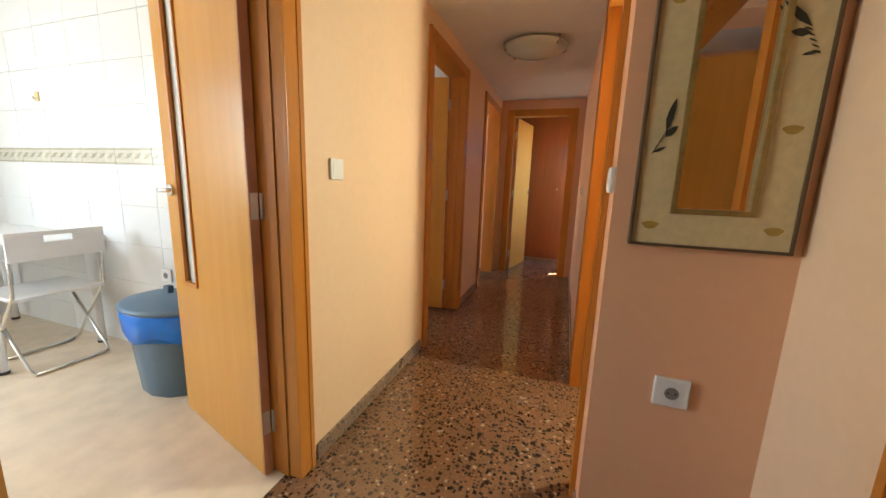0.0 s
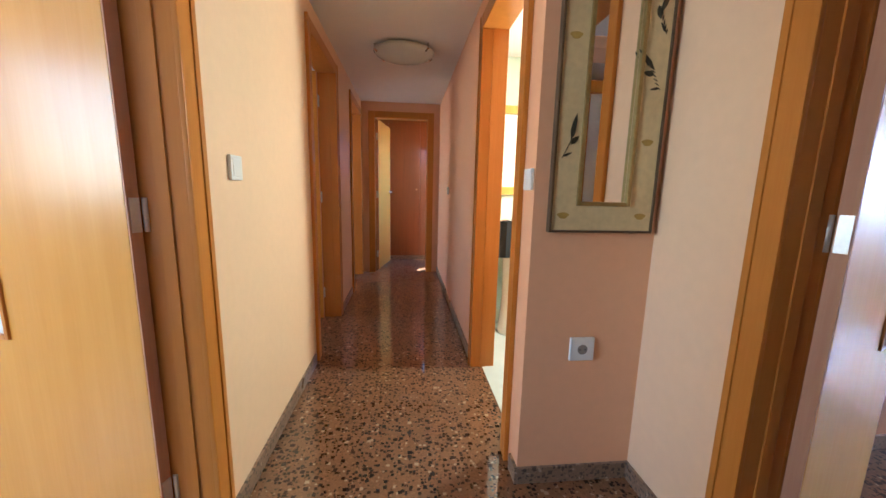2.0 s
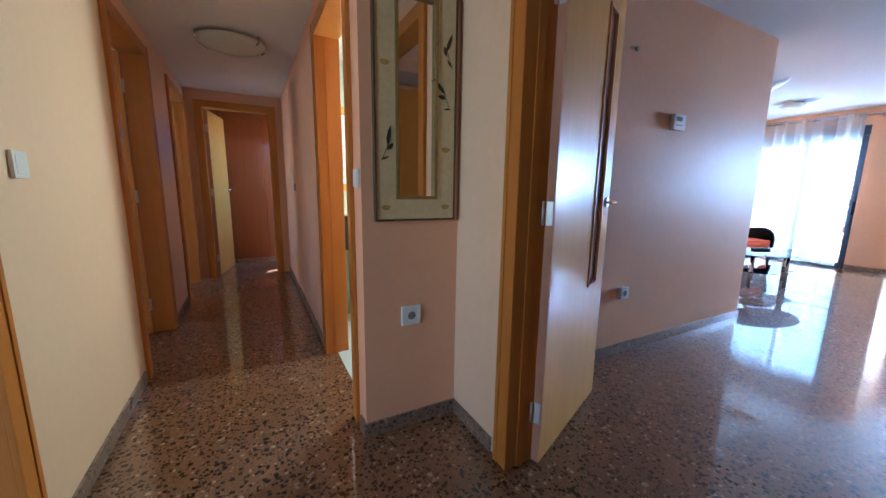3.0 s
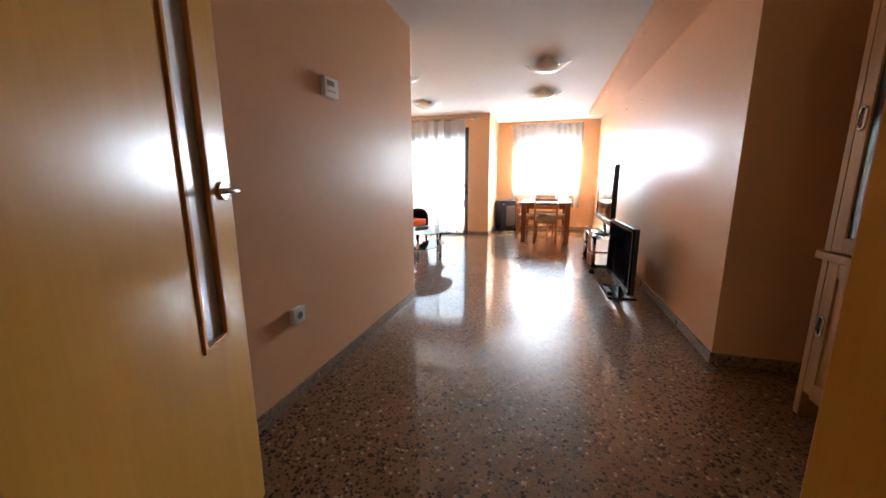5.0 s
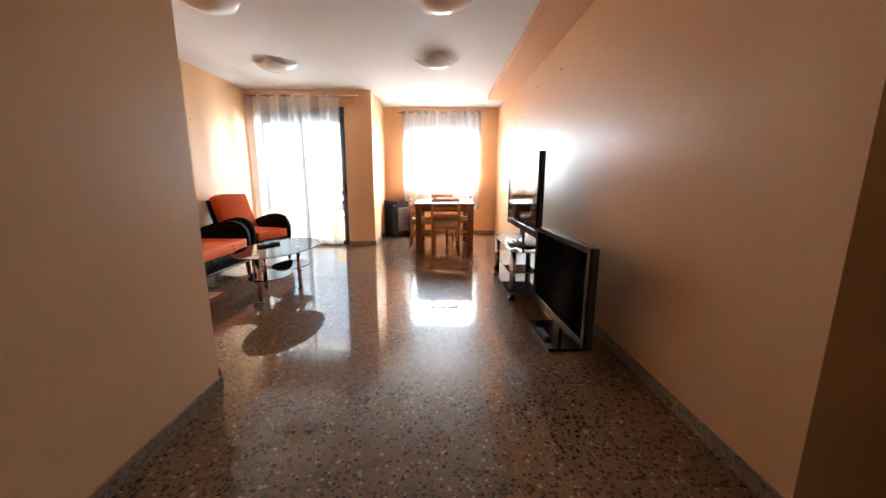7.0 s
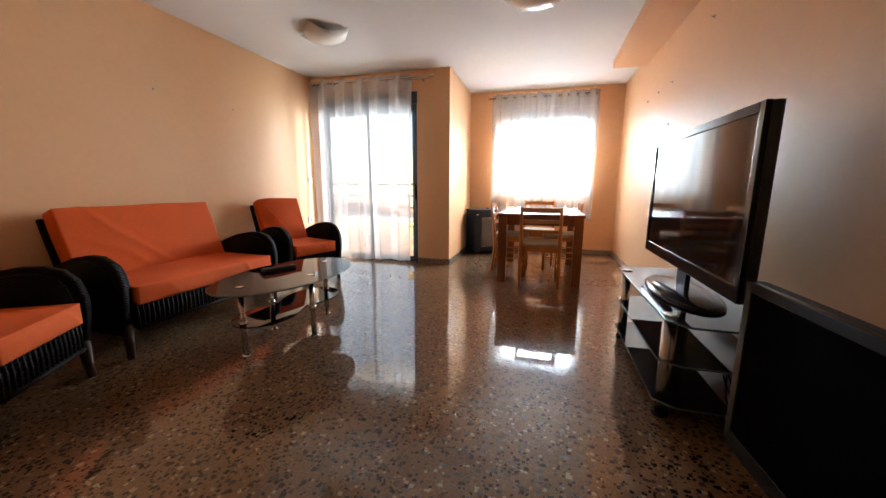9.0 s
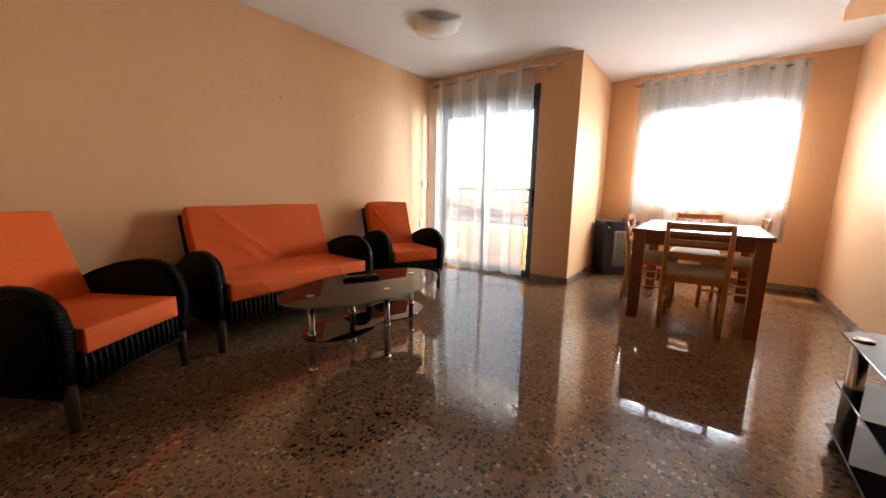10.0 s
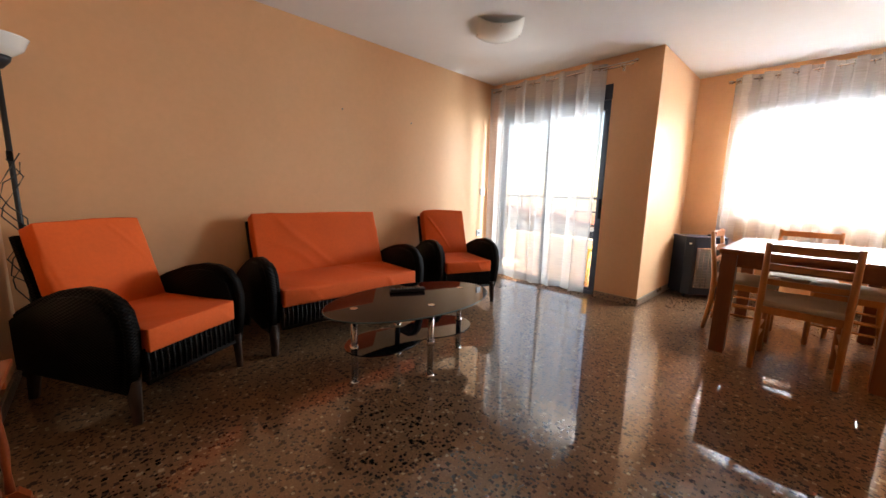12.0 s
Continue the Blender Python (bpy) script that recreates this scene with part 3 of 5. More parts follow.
part("peg", tube(bmesh.new(), [(0, -0.005, -0.012), (0, -0.02, -0.016), (0, -0.024, -0.004)], 0.004), CHROME, hook)

# bathroom
wall("wall_bath_north", "X", 3.05, 3.17, 1.133, 2.24, 2.45, [], PALEGREEN, "pale green tiled bathroom wall")
wall("wall_bath_east", "Y", 2.12, 2.24, 1.57, 3.05, 2.45, [(2.1, 2.5, 1.36, 1.96)], PALEGREEN, "pale tiled bathroom wall with a small window opening")
setting("floor_bath", boxes((1.073, 2.24, 1.57, 3.17, -0.10, 0.002)), shader("pale_bath_floor", (0.62, 0.68, 0.66), 0.2, grain=0.08, scale=12), "pale bathroom floor", "floor")
setting("ceiling_bath", boxes((1.133, 2.24, 1.57, 3.17, 2.14, 2.24)), CEIL, "white bathroom ceiling", "ceiling")
bw = thing("window_bath", "honey-framed bathroom window with a pale blind", "window", 1.43, 3.05, 1.44)
bw["kind"] = "structure"
YELW = timber("yellow_pine", (0.62, 0.33, 0.05), (0.74, 0.45, 0.09), 0.35)
for d in ((-0.25, -0.17, -0.34, 0.34), (0.17, 0.25, -0.34, 0.34), (-0.17, 0.17, -0.34, -0.28), (-0.17, 0.17, 0.28, 0.34)):
    part("window_frame", boxes((d[0], d[1], -0.03, -0.001, d[2], d[3]), bevel=0.004), YELW, bw)
for k in range(9):
    part("blind_slat", boxes((-0.168, 0.168, -0.014, -0.006, -0.28 + k * 0.0622, -0.222 + k * 0.0622), bevel=0.002), WHITELAQ, bw)
sk = thing("wash_basin", "white pedestal wash basin below the window", "basin", 1.42, 2.82, 0)
part("pedestal", lathe(bmesh.new(), [(0.11, 0), (0.10, 0.03), (0.075, 0.3), (0.085, 0.6), (0.12, 0.68)], 0, 0.06, 24), CERAMIC, sk, smooth=True)
part("bowl", lathe(bmesh.new(), [(0.10, 0.66), (0.20, 0.73), (0.26, 0.80), (0.265, 0.82), (0.24, 0.825), (0.19, 0.79), (0.05, 0.72)], 0, 0, 32, 1.05, 0.80), CERAMIC, sk, smooth=True)
part("tap", tube(bmesh.new(), [(0, 0.16, 0.81), (0, 0.16, 0.89), (0, 0.12, 0.92), (0, 0.05, 0.90)], 0.011), CHROME, sk)
tl = thing("hand_towel", "dark towel hanging beside the bathroom door", "towel", 1.19, 2.62, 0.8)
bm = bmesh.new()
prism(bm, [(0.0, -0.0), (0.05, 0.01), (0.09, -0.005), (0.14, 0.008), (0.18, 0), (0.18, 0.018), (0.14, 0.026), (0.09, 0.013), (0.05, 0.028), (0, 0.016)], -0.14, 0.12)
part("cloth", bm, TOWEL, tl)
part("towel_ring", tube(bmesh.new(), [(0.02, 0.012, 0.118), (0.09, 0.010, 0.128), (0.16, 0.012, 0.118)], 0.006), CHROME, tl)

# bedrooms
wall("wall_bedroom_partition", "X", 3.70, 3.82, -3.12, -0.12, 2.45, [], WHITEWALL, "white bedroom partition")
wall("wall_bedroom_west", "Y", -3.12, -3.0, 1.86, 5.046, 2.45, [(2.2, 3.3, 0.95, 2.1), (4.0, 4.9, 0.95, 2.1)], WHITEWALL, "white bedroom wall with window openings")
setting("floor_bedrooms", boxes((-3.12, -0.06, 1.80, 5.10, -0.12, -0.001)), TERR, "terrazzo bedroom floor", "floor")
setting("ceiling_bedrooms", boxes((-3.12, -0.12, 1.86, 5.166, 2.40, 2.5)), CEIL, "white bedroom ceiling", "ceiling")
wall("wall_endroom_west", "Y", -1.92, -1.80, 5.166, 6.4, 2.45, [], WHITEWALL, "white bedroom wall")
wall("wall_endroom_north", "X", 6.40, 6.52, -1.80, 1.40, 2.45, [], WHITEWALL, "white bedroom wall")
wall("wall_endroom_east", "Y", 1.28, 1.40, 5.166, 6.40, 2.45, [(5.26, 5.74, 0.93, 1.97)], WHITEWALL, "white bedroom wall with a window opening")
setting("floor_endroom", boxes((-1.92, 1.40, 5.10, 6.52, -0.12, 0.0)), TERR, "terrazzo bedroom floor", "floor")
setting("ceiling_endroom", boxes((-1.92, 1.40, 5.166, 6.52, 2.40, 2.5)), CEIL, "white bedroom ceiling", "ceiling")
wd = thing("wardrobe", "built-in wardrobe with plain reddish wooden doors", "wardrobe", 0.55, 5.88, 0)
part("carcass", boxes((-0.72, 0.72, 0.02, 0.50, 0.07, 2.38)), WARDWOOD, wd)
part("plinth", boxes((-0.72, 0.72, 0.03, 0.48, 0.0, 0.07)), TERRBASE, wd, "pale terrazzo plinth")
for k in range(3):
    d = part("wardrobe_door", boxes((-0.717 + k * 0.48, -0.243 + k * 0.48, -0.002, 0.02, 0.09, 2.30), bevel=0.003), WARDWOOD, wd)
    part("knob", tube(bmesh.new(), [(-0.29 + k * 0.48, -0.002, 1.12), (-0.29 + k * 0.48, -0.024, 1.12)], [0.007, 0.012], 12), CHROME, d, "small chrome knob")

# ---- hall fittings ----
socket("light_switch", 0.0, 1.476, 1.185, 90, label="white light switch on the hall wall", holes=False)
socket("light_switch", 1.013, 1.43, 1.17, -90, 0.075, "white light switch beside the bathroom door", False)
socket("light_switch", 1.013, 3.9, 1.12, -90, 0.075, "white light switch far along the hall", False)
socket("wall_socket", 1.23, 1.385, 0.555, 0, 0.09, "white wall socket below the mirror")
socket("wall_socket", 2.82, 1.45, 0.445, 0, 0.08, "white wall socket low on the peach wall", proud=0.018)


def ceiling_lamp(x, y, z, half, turn, label, glass, name="ceiling_lamp"):
    """A bowed square glass shade held by four clips under a ceiling plate."""
    t = thing(name, label, "ceiling lamp", x, y, z, turn, "ceiling lamps")
    part("ceiling_plate", lathe(bmesh.new(), [(half * 0.42, 0), (half * 0.42, -0.03), (half * 0.38, -0.035)], 0, 0, 24), WHITEPL, t)
    bm = bmesh.new()
    n = 12
    for thick in (0.0, 0.006):
        rows = []
        for i in range(n + 1):
            row = []
            for j in range(n + 1):
                u, v = 2 * i / n - 1, 2 * j / n - 1
                row.append(bm.verts.new((u * half, v * half, -0.105 + 0.05 * (u * u + v * v) + thick)))
            rows.append(row)
        for i in range(n):
            for j in range(n):
                bm.faces.new((rows[i][j], rows[i + 1][j], rows[i + 1][j + 1], rows[i][j + 1]))
    part("shade", bm, glass, t, "bowed frosted glass shade", True)
    for ux, uy in ((1, 0), (-1, 0), (0, 1), (0, -1)):
        bm = bmesh.new()
        tube(bm, [(ux * half * 0.95, uy * half * 0.95, -0.066), (ux * half * 0.95, uy * half * 0.95, -0.045), (ux * half * 0.5, uy * half * 0.5, -0.02)], 0.005, 8)
        part("clip", bm, CHROME, t)
    return t


OPAL = shader("opal_glass", (0.80, 0.78, 0.72), 0.12, grain=0.02, scale=12)
HALLOPAL = shader("grey_green_opal_glass", (0.62, 0.66, 0.58), 0.15, grain=0.03, scale=12)
hl = thing("ceiling_lamp", "round grey-green glass lamp on the hall ceiling", "ceiling lamp", 0.555, 3.25, HC)
part("ceiling_plate", lathe(bmesh.new(), [(0.12, 0), (0.12, -0.02), (0.11, -0.025)], 0, 0, 24), WHITEPL, hl)
part("shade", lathe(bmesh.new(), [(0.235, -0.022), (0.24, -0.026), (0.225, -0.042), (0.16, -0.07), (0.06, -0.083), (0.01, -0.085)], 0, 0, 40), HALLOPAL, hl, "shallow frosted glass dish", True)
for a in (20, 140, 200, 320):
    part("clip", tube(bmesh.new(), [(0.215 * math.cos(radians(a)), 0.215 * math.sin(radians(a)), -0.052), (0.235 * math.cos(radians(a)), 0.235 * math.sin(radians(a)), -0.04), (0.236 * math.cos(radians(a)), 0.236 * math.sin(radians(a)), 0.0)], 0.008, 8), CHROME, hl)
for lx, ly in ((5.80, 0.335), (7.18, 0.38), (7.37, 2.25), (5.83, 2.06)):
    ceiling_lamp(lx, ly, LC, 0.178, 45, "square bowed opal glass lamp on the white ceiling", OPAL)

# mirror with a painted frame
CANVAS = shader("olive_cream_frame", (0.66, 0.54, 0.29), 0.6, grain=0.14, scale=40, bump=0.25)
BRASSY = shader("aged_gold_moulding", (0.35, 0.25, 0.09), 0.38, 0.5, grain=0.25, scale=60, bump=0.3)
DARKTRIM = shader("dark_brown_trim", (0.10, 0.06, 0.03), 0.5, grain=0.2, scale=50)
LEAFGREEN = shader("painted_olive_leaf", (0.035, 0.035, 0.02), 0.6, grain=0.3, scale=80)
OCHRE = shader("ochre_stain", (0.42, 0.28, 0.06), 0.6, grain=0.3, scale=60)
mr = thing("wall_mirror", "tall mirror in an olive-painted cream frame with dark trim", "mirror", 1.251, 1.385, 1.0)
W, H, B = 0.180, 0.98, 0.084
for d in ((-W, -W + B, 0, H), (W - B, W, 0, H), (-W + B, W - B, 0, B), (-W + B, W - B, H - B, H)):
    part("frame", boxes((d[0], d[1], -0.022, -0.001, d[2], d[3])), CANVAS, mr)
for d in ((-W - 0.008, -W, -0.008, H + 0.008), (W, W + 0.008, -0.008, H + 0.008), (-W, W, -0.008, 0), (-W, W, H, H + 0.008)):
    part("outer_trim", boxes((d[0], d[1], -0.028, -0.001, d[2], d[3]), bevel=0.002), DARKTRIM, mr, "dark brown outer edge")
i0, i1 = W - B, 0.014
for d in ((-i0, -i0 + i1, B, H - B), (i0 - i1, i0, B, H - B), (-i0 + i1, i0 - i1, B, B + i1), (-i0 + i1, i0 - i1, H - B - i1, H - B)):
    part("inner_moulding", boxes((d[0], d[1], -0.030, -0.012, d[2], d[3]), bevel=0.003), BRASSY, mr, "aged gold inner moulding")
part("glass", boxes((-i0 + i1, i0 - i1, -0.012, -0.008, B + i1, H - B - i1)), MIRROR, mr, "silvered mirror glass")


def sprig(cx, cz, flip, tilt):
    """A painted olive twig on the frame: a stem with slim leaves."""
    bm = bmesh.new()
    def blade(x, z, length, width, angle):
        c, s = math.cos(radians(angle)), math.sin(radians(angle))
        pts = [(0, 0), (0.35, 0.5), (0.7, 0.4), (1, 0), (0.7, -0.35), (0.35, -0.45)]
        prism(bm, [(cx + flip * (x + length * a * c - width * b * s), cz + z + length * a * s + width * b * c) for a, b in pts], -0.0245, -0.0222, "Y")
    for i in range(6):
        blade(-0.022 + i * 0.006, -0.06 + i * 0.013, 0.018, 0.003, 62 + tilt)
    blade(0.005, 0.0, 0.085, 0.018, 80 + tilt)
    blade(0.004, -0.015, 0.04, 0.019, 45 + tilt)
    blade(-0.02, -0.055, 0.035, 0.009, 25 + tilt)
    part("painted_twig", bm, LEAFGREEN, mr, "dark painted olive twig")


sprig(-0.137, 0.30, 1, 0)
sprig(0.14, 0.53, -1, -35)
sprig(0.14, 0.70, -1, 30)
for sx, sz in ((-0.14, 0.05), (0.14, 0.05), (0.138, 0.30), (-0.14, 0.62)):
    bm = bmesh.new()
    prism(bm, [(sx + 0.02 * math.cos(a) * (1 + 0.2 * math.sin(3 * a)), sz + 0.011 * math.sin(a)) for a in [k * math.pi / 8 for k in range(16)]], -0.0235, -0.0221, "Y")
    part("painted_mark", bm, OCHRE, mr, "ochre painted blot")


# ---- living room ----


def woven(name, dark, light):
    """Basket weave: strands that pass over and under in a small chequer."""
    m = bpy.data.materials.new(name)
    m.use_nodes = True
    n, l = m.node_tree.nodes, m.node_tree.links
    b = n["Principled BSDF"]
    co, mp = n.new("ShaderNodeTexCoord"), n.new("ShaderNodeMapping")
    mp.inputs["Rotation"].default_value = (0, 0, 0.7)
    l.new(co.outputs["Object"], mp.inputs["Vector"])
    waves = []
    for axis, scale, src in (("Z", 22.0, co.outputs["Object"]), ("X", 16.0, mp.outputs[0])):
        w = n.new("ShaderNodeTexWave")
        w.bands_direction = axis
        w.inputs["Scale"].default_value, w.inputs["Distortion"].default_value = scale, 1.2
        w.inputs["Detail"].default_value, w.inputs["Detail Scale"].default_value = 1.0, 0.6
        l.new(src, w.inputs["Vector"])
        c = n.new("ShaderNodeMath")
        c.operation = "SUBTRACT"
        c.inputs[1].default_value = 0.5
        l.new(w.outputs["Fac"], c.inputs[0])
        waves.append(c)
    p = n.new("ShaderNodeMath")
    p.operation = "MULTIPLY"
    l.new(waves[0].outputs[0], p.inputs[0])
    l.new(waves[1].outputs[0], p.inputs[1])
    r = n.new("ShaderNodeMapRange")
    r.inputs["From Min"].default_value, r.inputs["From Max"].default_value = -0.22, 0.22
    l.new(p.outputs[0], r.inputs["Value"])
    x = n.new("ShaderNodeMix")
    x.data_type = "RGBA"
    x.inputs["A"].default_value, x.inputs["B"].default_value = (*dark, 1), (*light, 1)
    l.new(r.outputs[0], x.inputs["Factor"])
    l.new(x.outputs["Result"], b.inputs["Base Color"])
    bp = n.new("ShaderNodeBump")
    bp.inputs["Strength"].default_value, bp.inputs["Distance"].default_value = 0.6, 0.005
    l.new(r.outputs[0], bp.inputs["Height"])
    l.new(bp.outputs[0], b.inputs["Normal"])
    b.inputs["Roughness"].default_value = 0.5
    b.inputs["Specular IOR Level"].default_value = 0.08
    return m


WICKER = woven("dark_wicker", (0.0012, 0.0008, 0.0006), (0.0065, 0.0036, 0.0023))
CANE = shader("dark_cane", (0.009, 0.0055, 0.004), 0.5, grain=0.35, scale=70, bump=0.3, spec=0.22)
DARKWOOD = timber("dark_stained_wood", (0.03, 0.014, 0.009), (0.055, 0.028, 0.016), 0.4)
ORANGE = shader("orange_cotton", (0.70, 0.094, 0.008), 0.85, grain=0.07, scale=60, bump=0.25)
BLACKGL = shader("black_glass", (0.008, 0.006, 0.007), 0.03, spec=0.35)
TINTGL = pane_glass("smoked_glass", (0.35, 0.30, 0.30), 0.0, 0.9)
GLEDGE = shader("green_glass_edge", (0.07, 0.10, 0.10), 0.12)
STEEL = shader("brushed_steel", (0.62, 0.60, 0.58), 0.26, 1.0)
BLACKPL = shader("gloss_black_plastic", (0.007, 0.007, 0.008), 0.14, spec=0.22)
MATTBLACK = shader("matt_black_plastic", (0.018, 0.018, 0.02), 0.5, grain=0.2, scale=60)
SCREEN = shader("television_screen", (0.006, 0.006, 0.008), 0.07, spec=0.4)
PINE = timber("orange_beech", (0.44, 0.14, 0.03), (0.58, 0.215, 0.05), 0.33)
TABLEWOOD = timber("reddish_table_wood", (0.20, 0.058, 0.018), (0.29, 0.095, 0.03), 0.25, "X")
LEGWOOD = timber("reddish_leg_wood", (0.20, 0.058, 0.018), (0.29, 0.095, 0.03), 0.3)
BEIGE = shader("beige_seat_cloth", (0.42, 0.32, 0.22), 0.9, grain=0.12, scale=90, bump=0.3)
REDWOOD = timber("red_mahogany", (0.22, 0.034, 0.009), (0.32, 0.065, 0.015), 0.3, "Y")
CABWOOD = timber("pale_honey_cabinet", (0.36, 0.17, 0.055), (0.47, 0.245, 0.085), 0.45)
VOILE = sheer("white_voile", (0.92, 0.92, 0.91), 0.58)
DENSEVOILE = sheer("white_voile_heavy", (0.86, 0.86, 0.86), 0.62)


def cushion(bm, x0, x1, y0, y1, z0, z1, puff=0.018, seed=1, tilt=0.0, fine=1):
    """A soft box cushion with a puffed face, rounded seams and shallow creases; tilt leans it back about its lower edge."""
    n, m = 22 * fine + 8, 14 * fine + 6

    def at(u, v, w):
        rx = (x0 + x1) / 2 + (x1 - x0) / 2 * u
        ry = (y0 + y1) / 2 + (y1 - y0) / 2 * v
        rz = (z0 + z1) / 2 + (z1 - z0) / 2 * w
        edge = max(abs(u) ** 10 + abs(v) ** 10, abs(u) ** 10 + abs(w) ** 10, abs(v) ** 10 + abs(w) ** 10)
        pull = 0.007 * max(0.0, edge - 1.0)
        c = Vector((rx, ry, rz))
        mid = Vector(((x0 + x1) / 2, (y0 + y1) / 2, (z0 + z1) / 2))
        c += (mid - c).normalized() * pull
        free = (1 - u * u) * (1 - v * v) if abs(w) == 1 else ((1 - u * u) * (1 - w * w) if abs(v) == 1 else (1 - v * v) * (1 - w * w))
        swell = noise.noise(Vector((rx * 3.1 + seed * 3.7, ry * 3.1, rz * 3.1))) * 0.011
        line = noise.noise(Vector((rx * 2.6 + (rz + ry) * 1.5 + seed * 1.9, (ry + rz) * 0.9, seed * 0.7)))
        fold = max(0.0, 1 - abs(line) / 0.10) ** 2 * 0.011 * max(0.0, 0.4 + noise.noise(Vector((rx * 2.2, ry * 3, rz * 3 + seed))))
        crease = swell + fold
        nrm = Vector((0, 0, w)) if abs(w) == 1 else (Vector((0, v, 0)) if abs(v) == 1 else Vector((u, 0, 0)))
        c += nrm * (puff * free + crease * min(1, free * 3))
        if tilt:
            p = Vector((0, y0, z0))
            d = c - p
            s, co = math.sin(tilt), math.cos(tilt)
            c = p + Vector((d.x, d.y * co + d.z * s, -d.y * s + d.z * co))
            c.x = d.x
        return c

    def sheet(f, a, b):
        g = [[bm.verts.new(at(*f(2 * i / a - 1, 2 * j / b - 1))) for j in range(b + 1)] for i in range(a + 1)]
        for i in range(a):
            for j in range(b):
                q = bm.faces.new((g[i][j], g[i + 1][j], g[i + 1][j + 1], g[i][j + 1]))
                q.smooth = True
    sheet(lambda s, t: (s, t, 1), n, m)
    sheet(lambda s, t: (s, t, -1), n, m)
    sheet(lambda s, t: (s, 1, t), n, m)
    sheet(lambda s, t: (s, -1, t), n, m)
    sheet(lambda s, t: (1, s, t), m, m)
    sheet(lambda s, t: (-1, s, t), m, m)
    bmesh.ops.remove_doubles(bm, verts=bm.verts[:], dist=0.0008)
    return bm


def weave_rows(at, a0, a1, z0, z1, axis):
    """Rows of cane that pass before and behind the stakes of a wicker panel."""
    bm = bmesh.new()
    n = max(4, int((a1 - a0) / 0.022))
    row, z = 0, z0
    while z < z1:
        pts = []
        for i in range(n + 1):
            q = a0 + (a1 - a0) * i / n
            off = at + (0.0035 if (i + row) % 2 else -0.0035)
            pts.append((off, q, z) if axis == "X" else (q, off, z))
        tube(bm, pts, 0.0052, 5)
        z += 0.0115
        row += 1
    return bm


def wicker_seat(name, inner, x, y, turn, label, category, seed, group=""):
    """A wicker armchair or sofa with arched arms and two loose cushions; it faces its own -y."""
    t = thing(name, label, category, x, y, 0, turn, group)
    h = inner / 2
    prof = [(-0.33, 0.15), (-0.365, 0.33), (-0.368, 0.43), (-0.345, 0.515), (-0.295, 0.57), (-0.22, 0.597), (-0.12, 0.60), (0.0, 0.578), (0.14, 0.53), (0.30, 0.455), (0.335, 0.43), (0.335, 0.15)]
    for s in (-1, 1):
        a, b = sorted((s * h, s * (h + 0.105)))
        bm = bmesh.new()
        prism(bm, prof, a, b, "X")
        bmesh.ops.bevel(bm, geom=[e for e in bm.edges if abs(e.verts[0].co.x - e.verts[1].co.x) < 1e-5], offset=0.03, segments=4, affect="EDGES")
        part("arm", bm, WICKER, t, "arched dark wicker arm", True)
    part("front_apron", boxes((-h, h, -0.345, -0.315, 0.17, 0.325), bevel=0.006), WICKER, t, "woven wicker apron")
    part("weave", weave_rows(-0.347, -h, h, 0.175, 0.325, "Y"), WICKER, t, "basket-woven front")
    count = int(inner / 0.028)
    first = part("stake", tube(bmesh.new(), [(0, -0.350, 0.318), (0.002, -0.3535, 0.25), (0, -0.350, 0.178)], 0.0065, 6), CANE, t)
    first.matrix_local = pose(-h + 0.008, 0, 0)
    for k in range(1, count + 1):
        stake = new("stake", first.data)
        stake.parent = t
        stake.matrix_local = pose(-h + 0.008 + (inner - 0.016) * k / count, 0, 0)
    part("front_rail", tube(bmesh.new(), [(-h, -0.350, 0.172), (h, -0.350, 0.172)], 0.012, 8), CANE, t)
    part("seat_frame", boxes((-h, h, -0.315, 0.30, 0.25, 0.31)), WICKER, t)
    bk = bmesh.new()
    prism(bk, [(0.225, 0.24), (0.26, 0.24), (0.445, 0.775), (0.41, 0.785)], -h, h, "X")
    part("back_panel", bk, WICKER, t, "leaning wicker back panel")
    part("seat_cushion", cushion(bmesh.new(), -h + 0.004, h - 0.004, -0.375, 0.20, 0.312, 0.418, 0.012, seed, fine=3), ORANGE, t, "loose orange seat cushion")
    part("back_cushion", cushion(bmesh.new(), -h + 0.004, h - 0.004, 0.115, 0.225, 0.405, 0.885, 0.012, seed + 5, 0.36, 3), ORANGE, t, "leaning orange back cushion")
    for sx in (-1, 1):
        for sy, lean in ((-0.325, -0.01), (0.31, 0.03)):
            part("leg", tube(bmesh.new(), [(sx * (h + 0.04), sy, 0.20), (sx * (h + 0.045), sy + lean, 0.0)], [0.034, 0.022], 4), DARKWOOD, t, "tapered dark wooden leg")
    return t


wicker_seat("sofa", 1.03, 6.20, 2.82, -2, "dark wicker two-seat sofa with orange cushions", "sofa", 2)
wicker_seat("armchair", 0.47, 5.015, 2.635, 31.5, "dark wicker armchair with orange cushions near the corner", "armchair", 11, "wicker armchairs")
wicker_seat("armchair", 0.47, 7.475, 2.79, -20, "dark wicker armchair with orange cushions by the balcony door", "armchair", 23, "wicker armchairs")


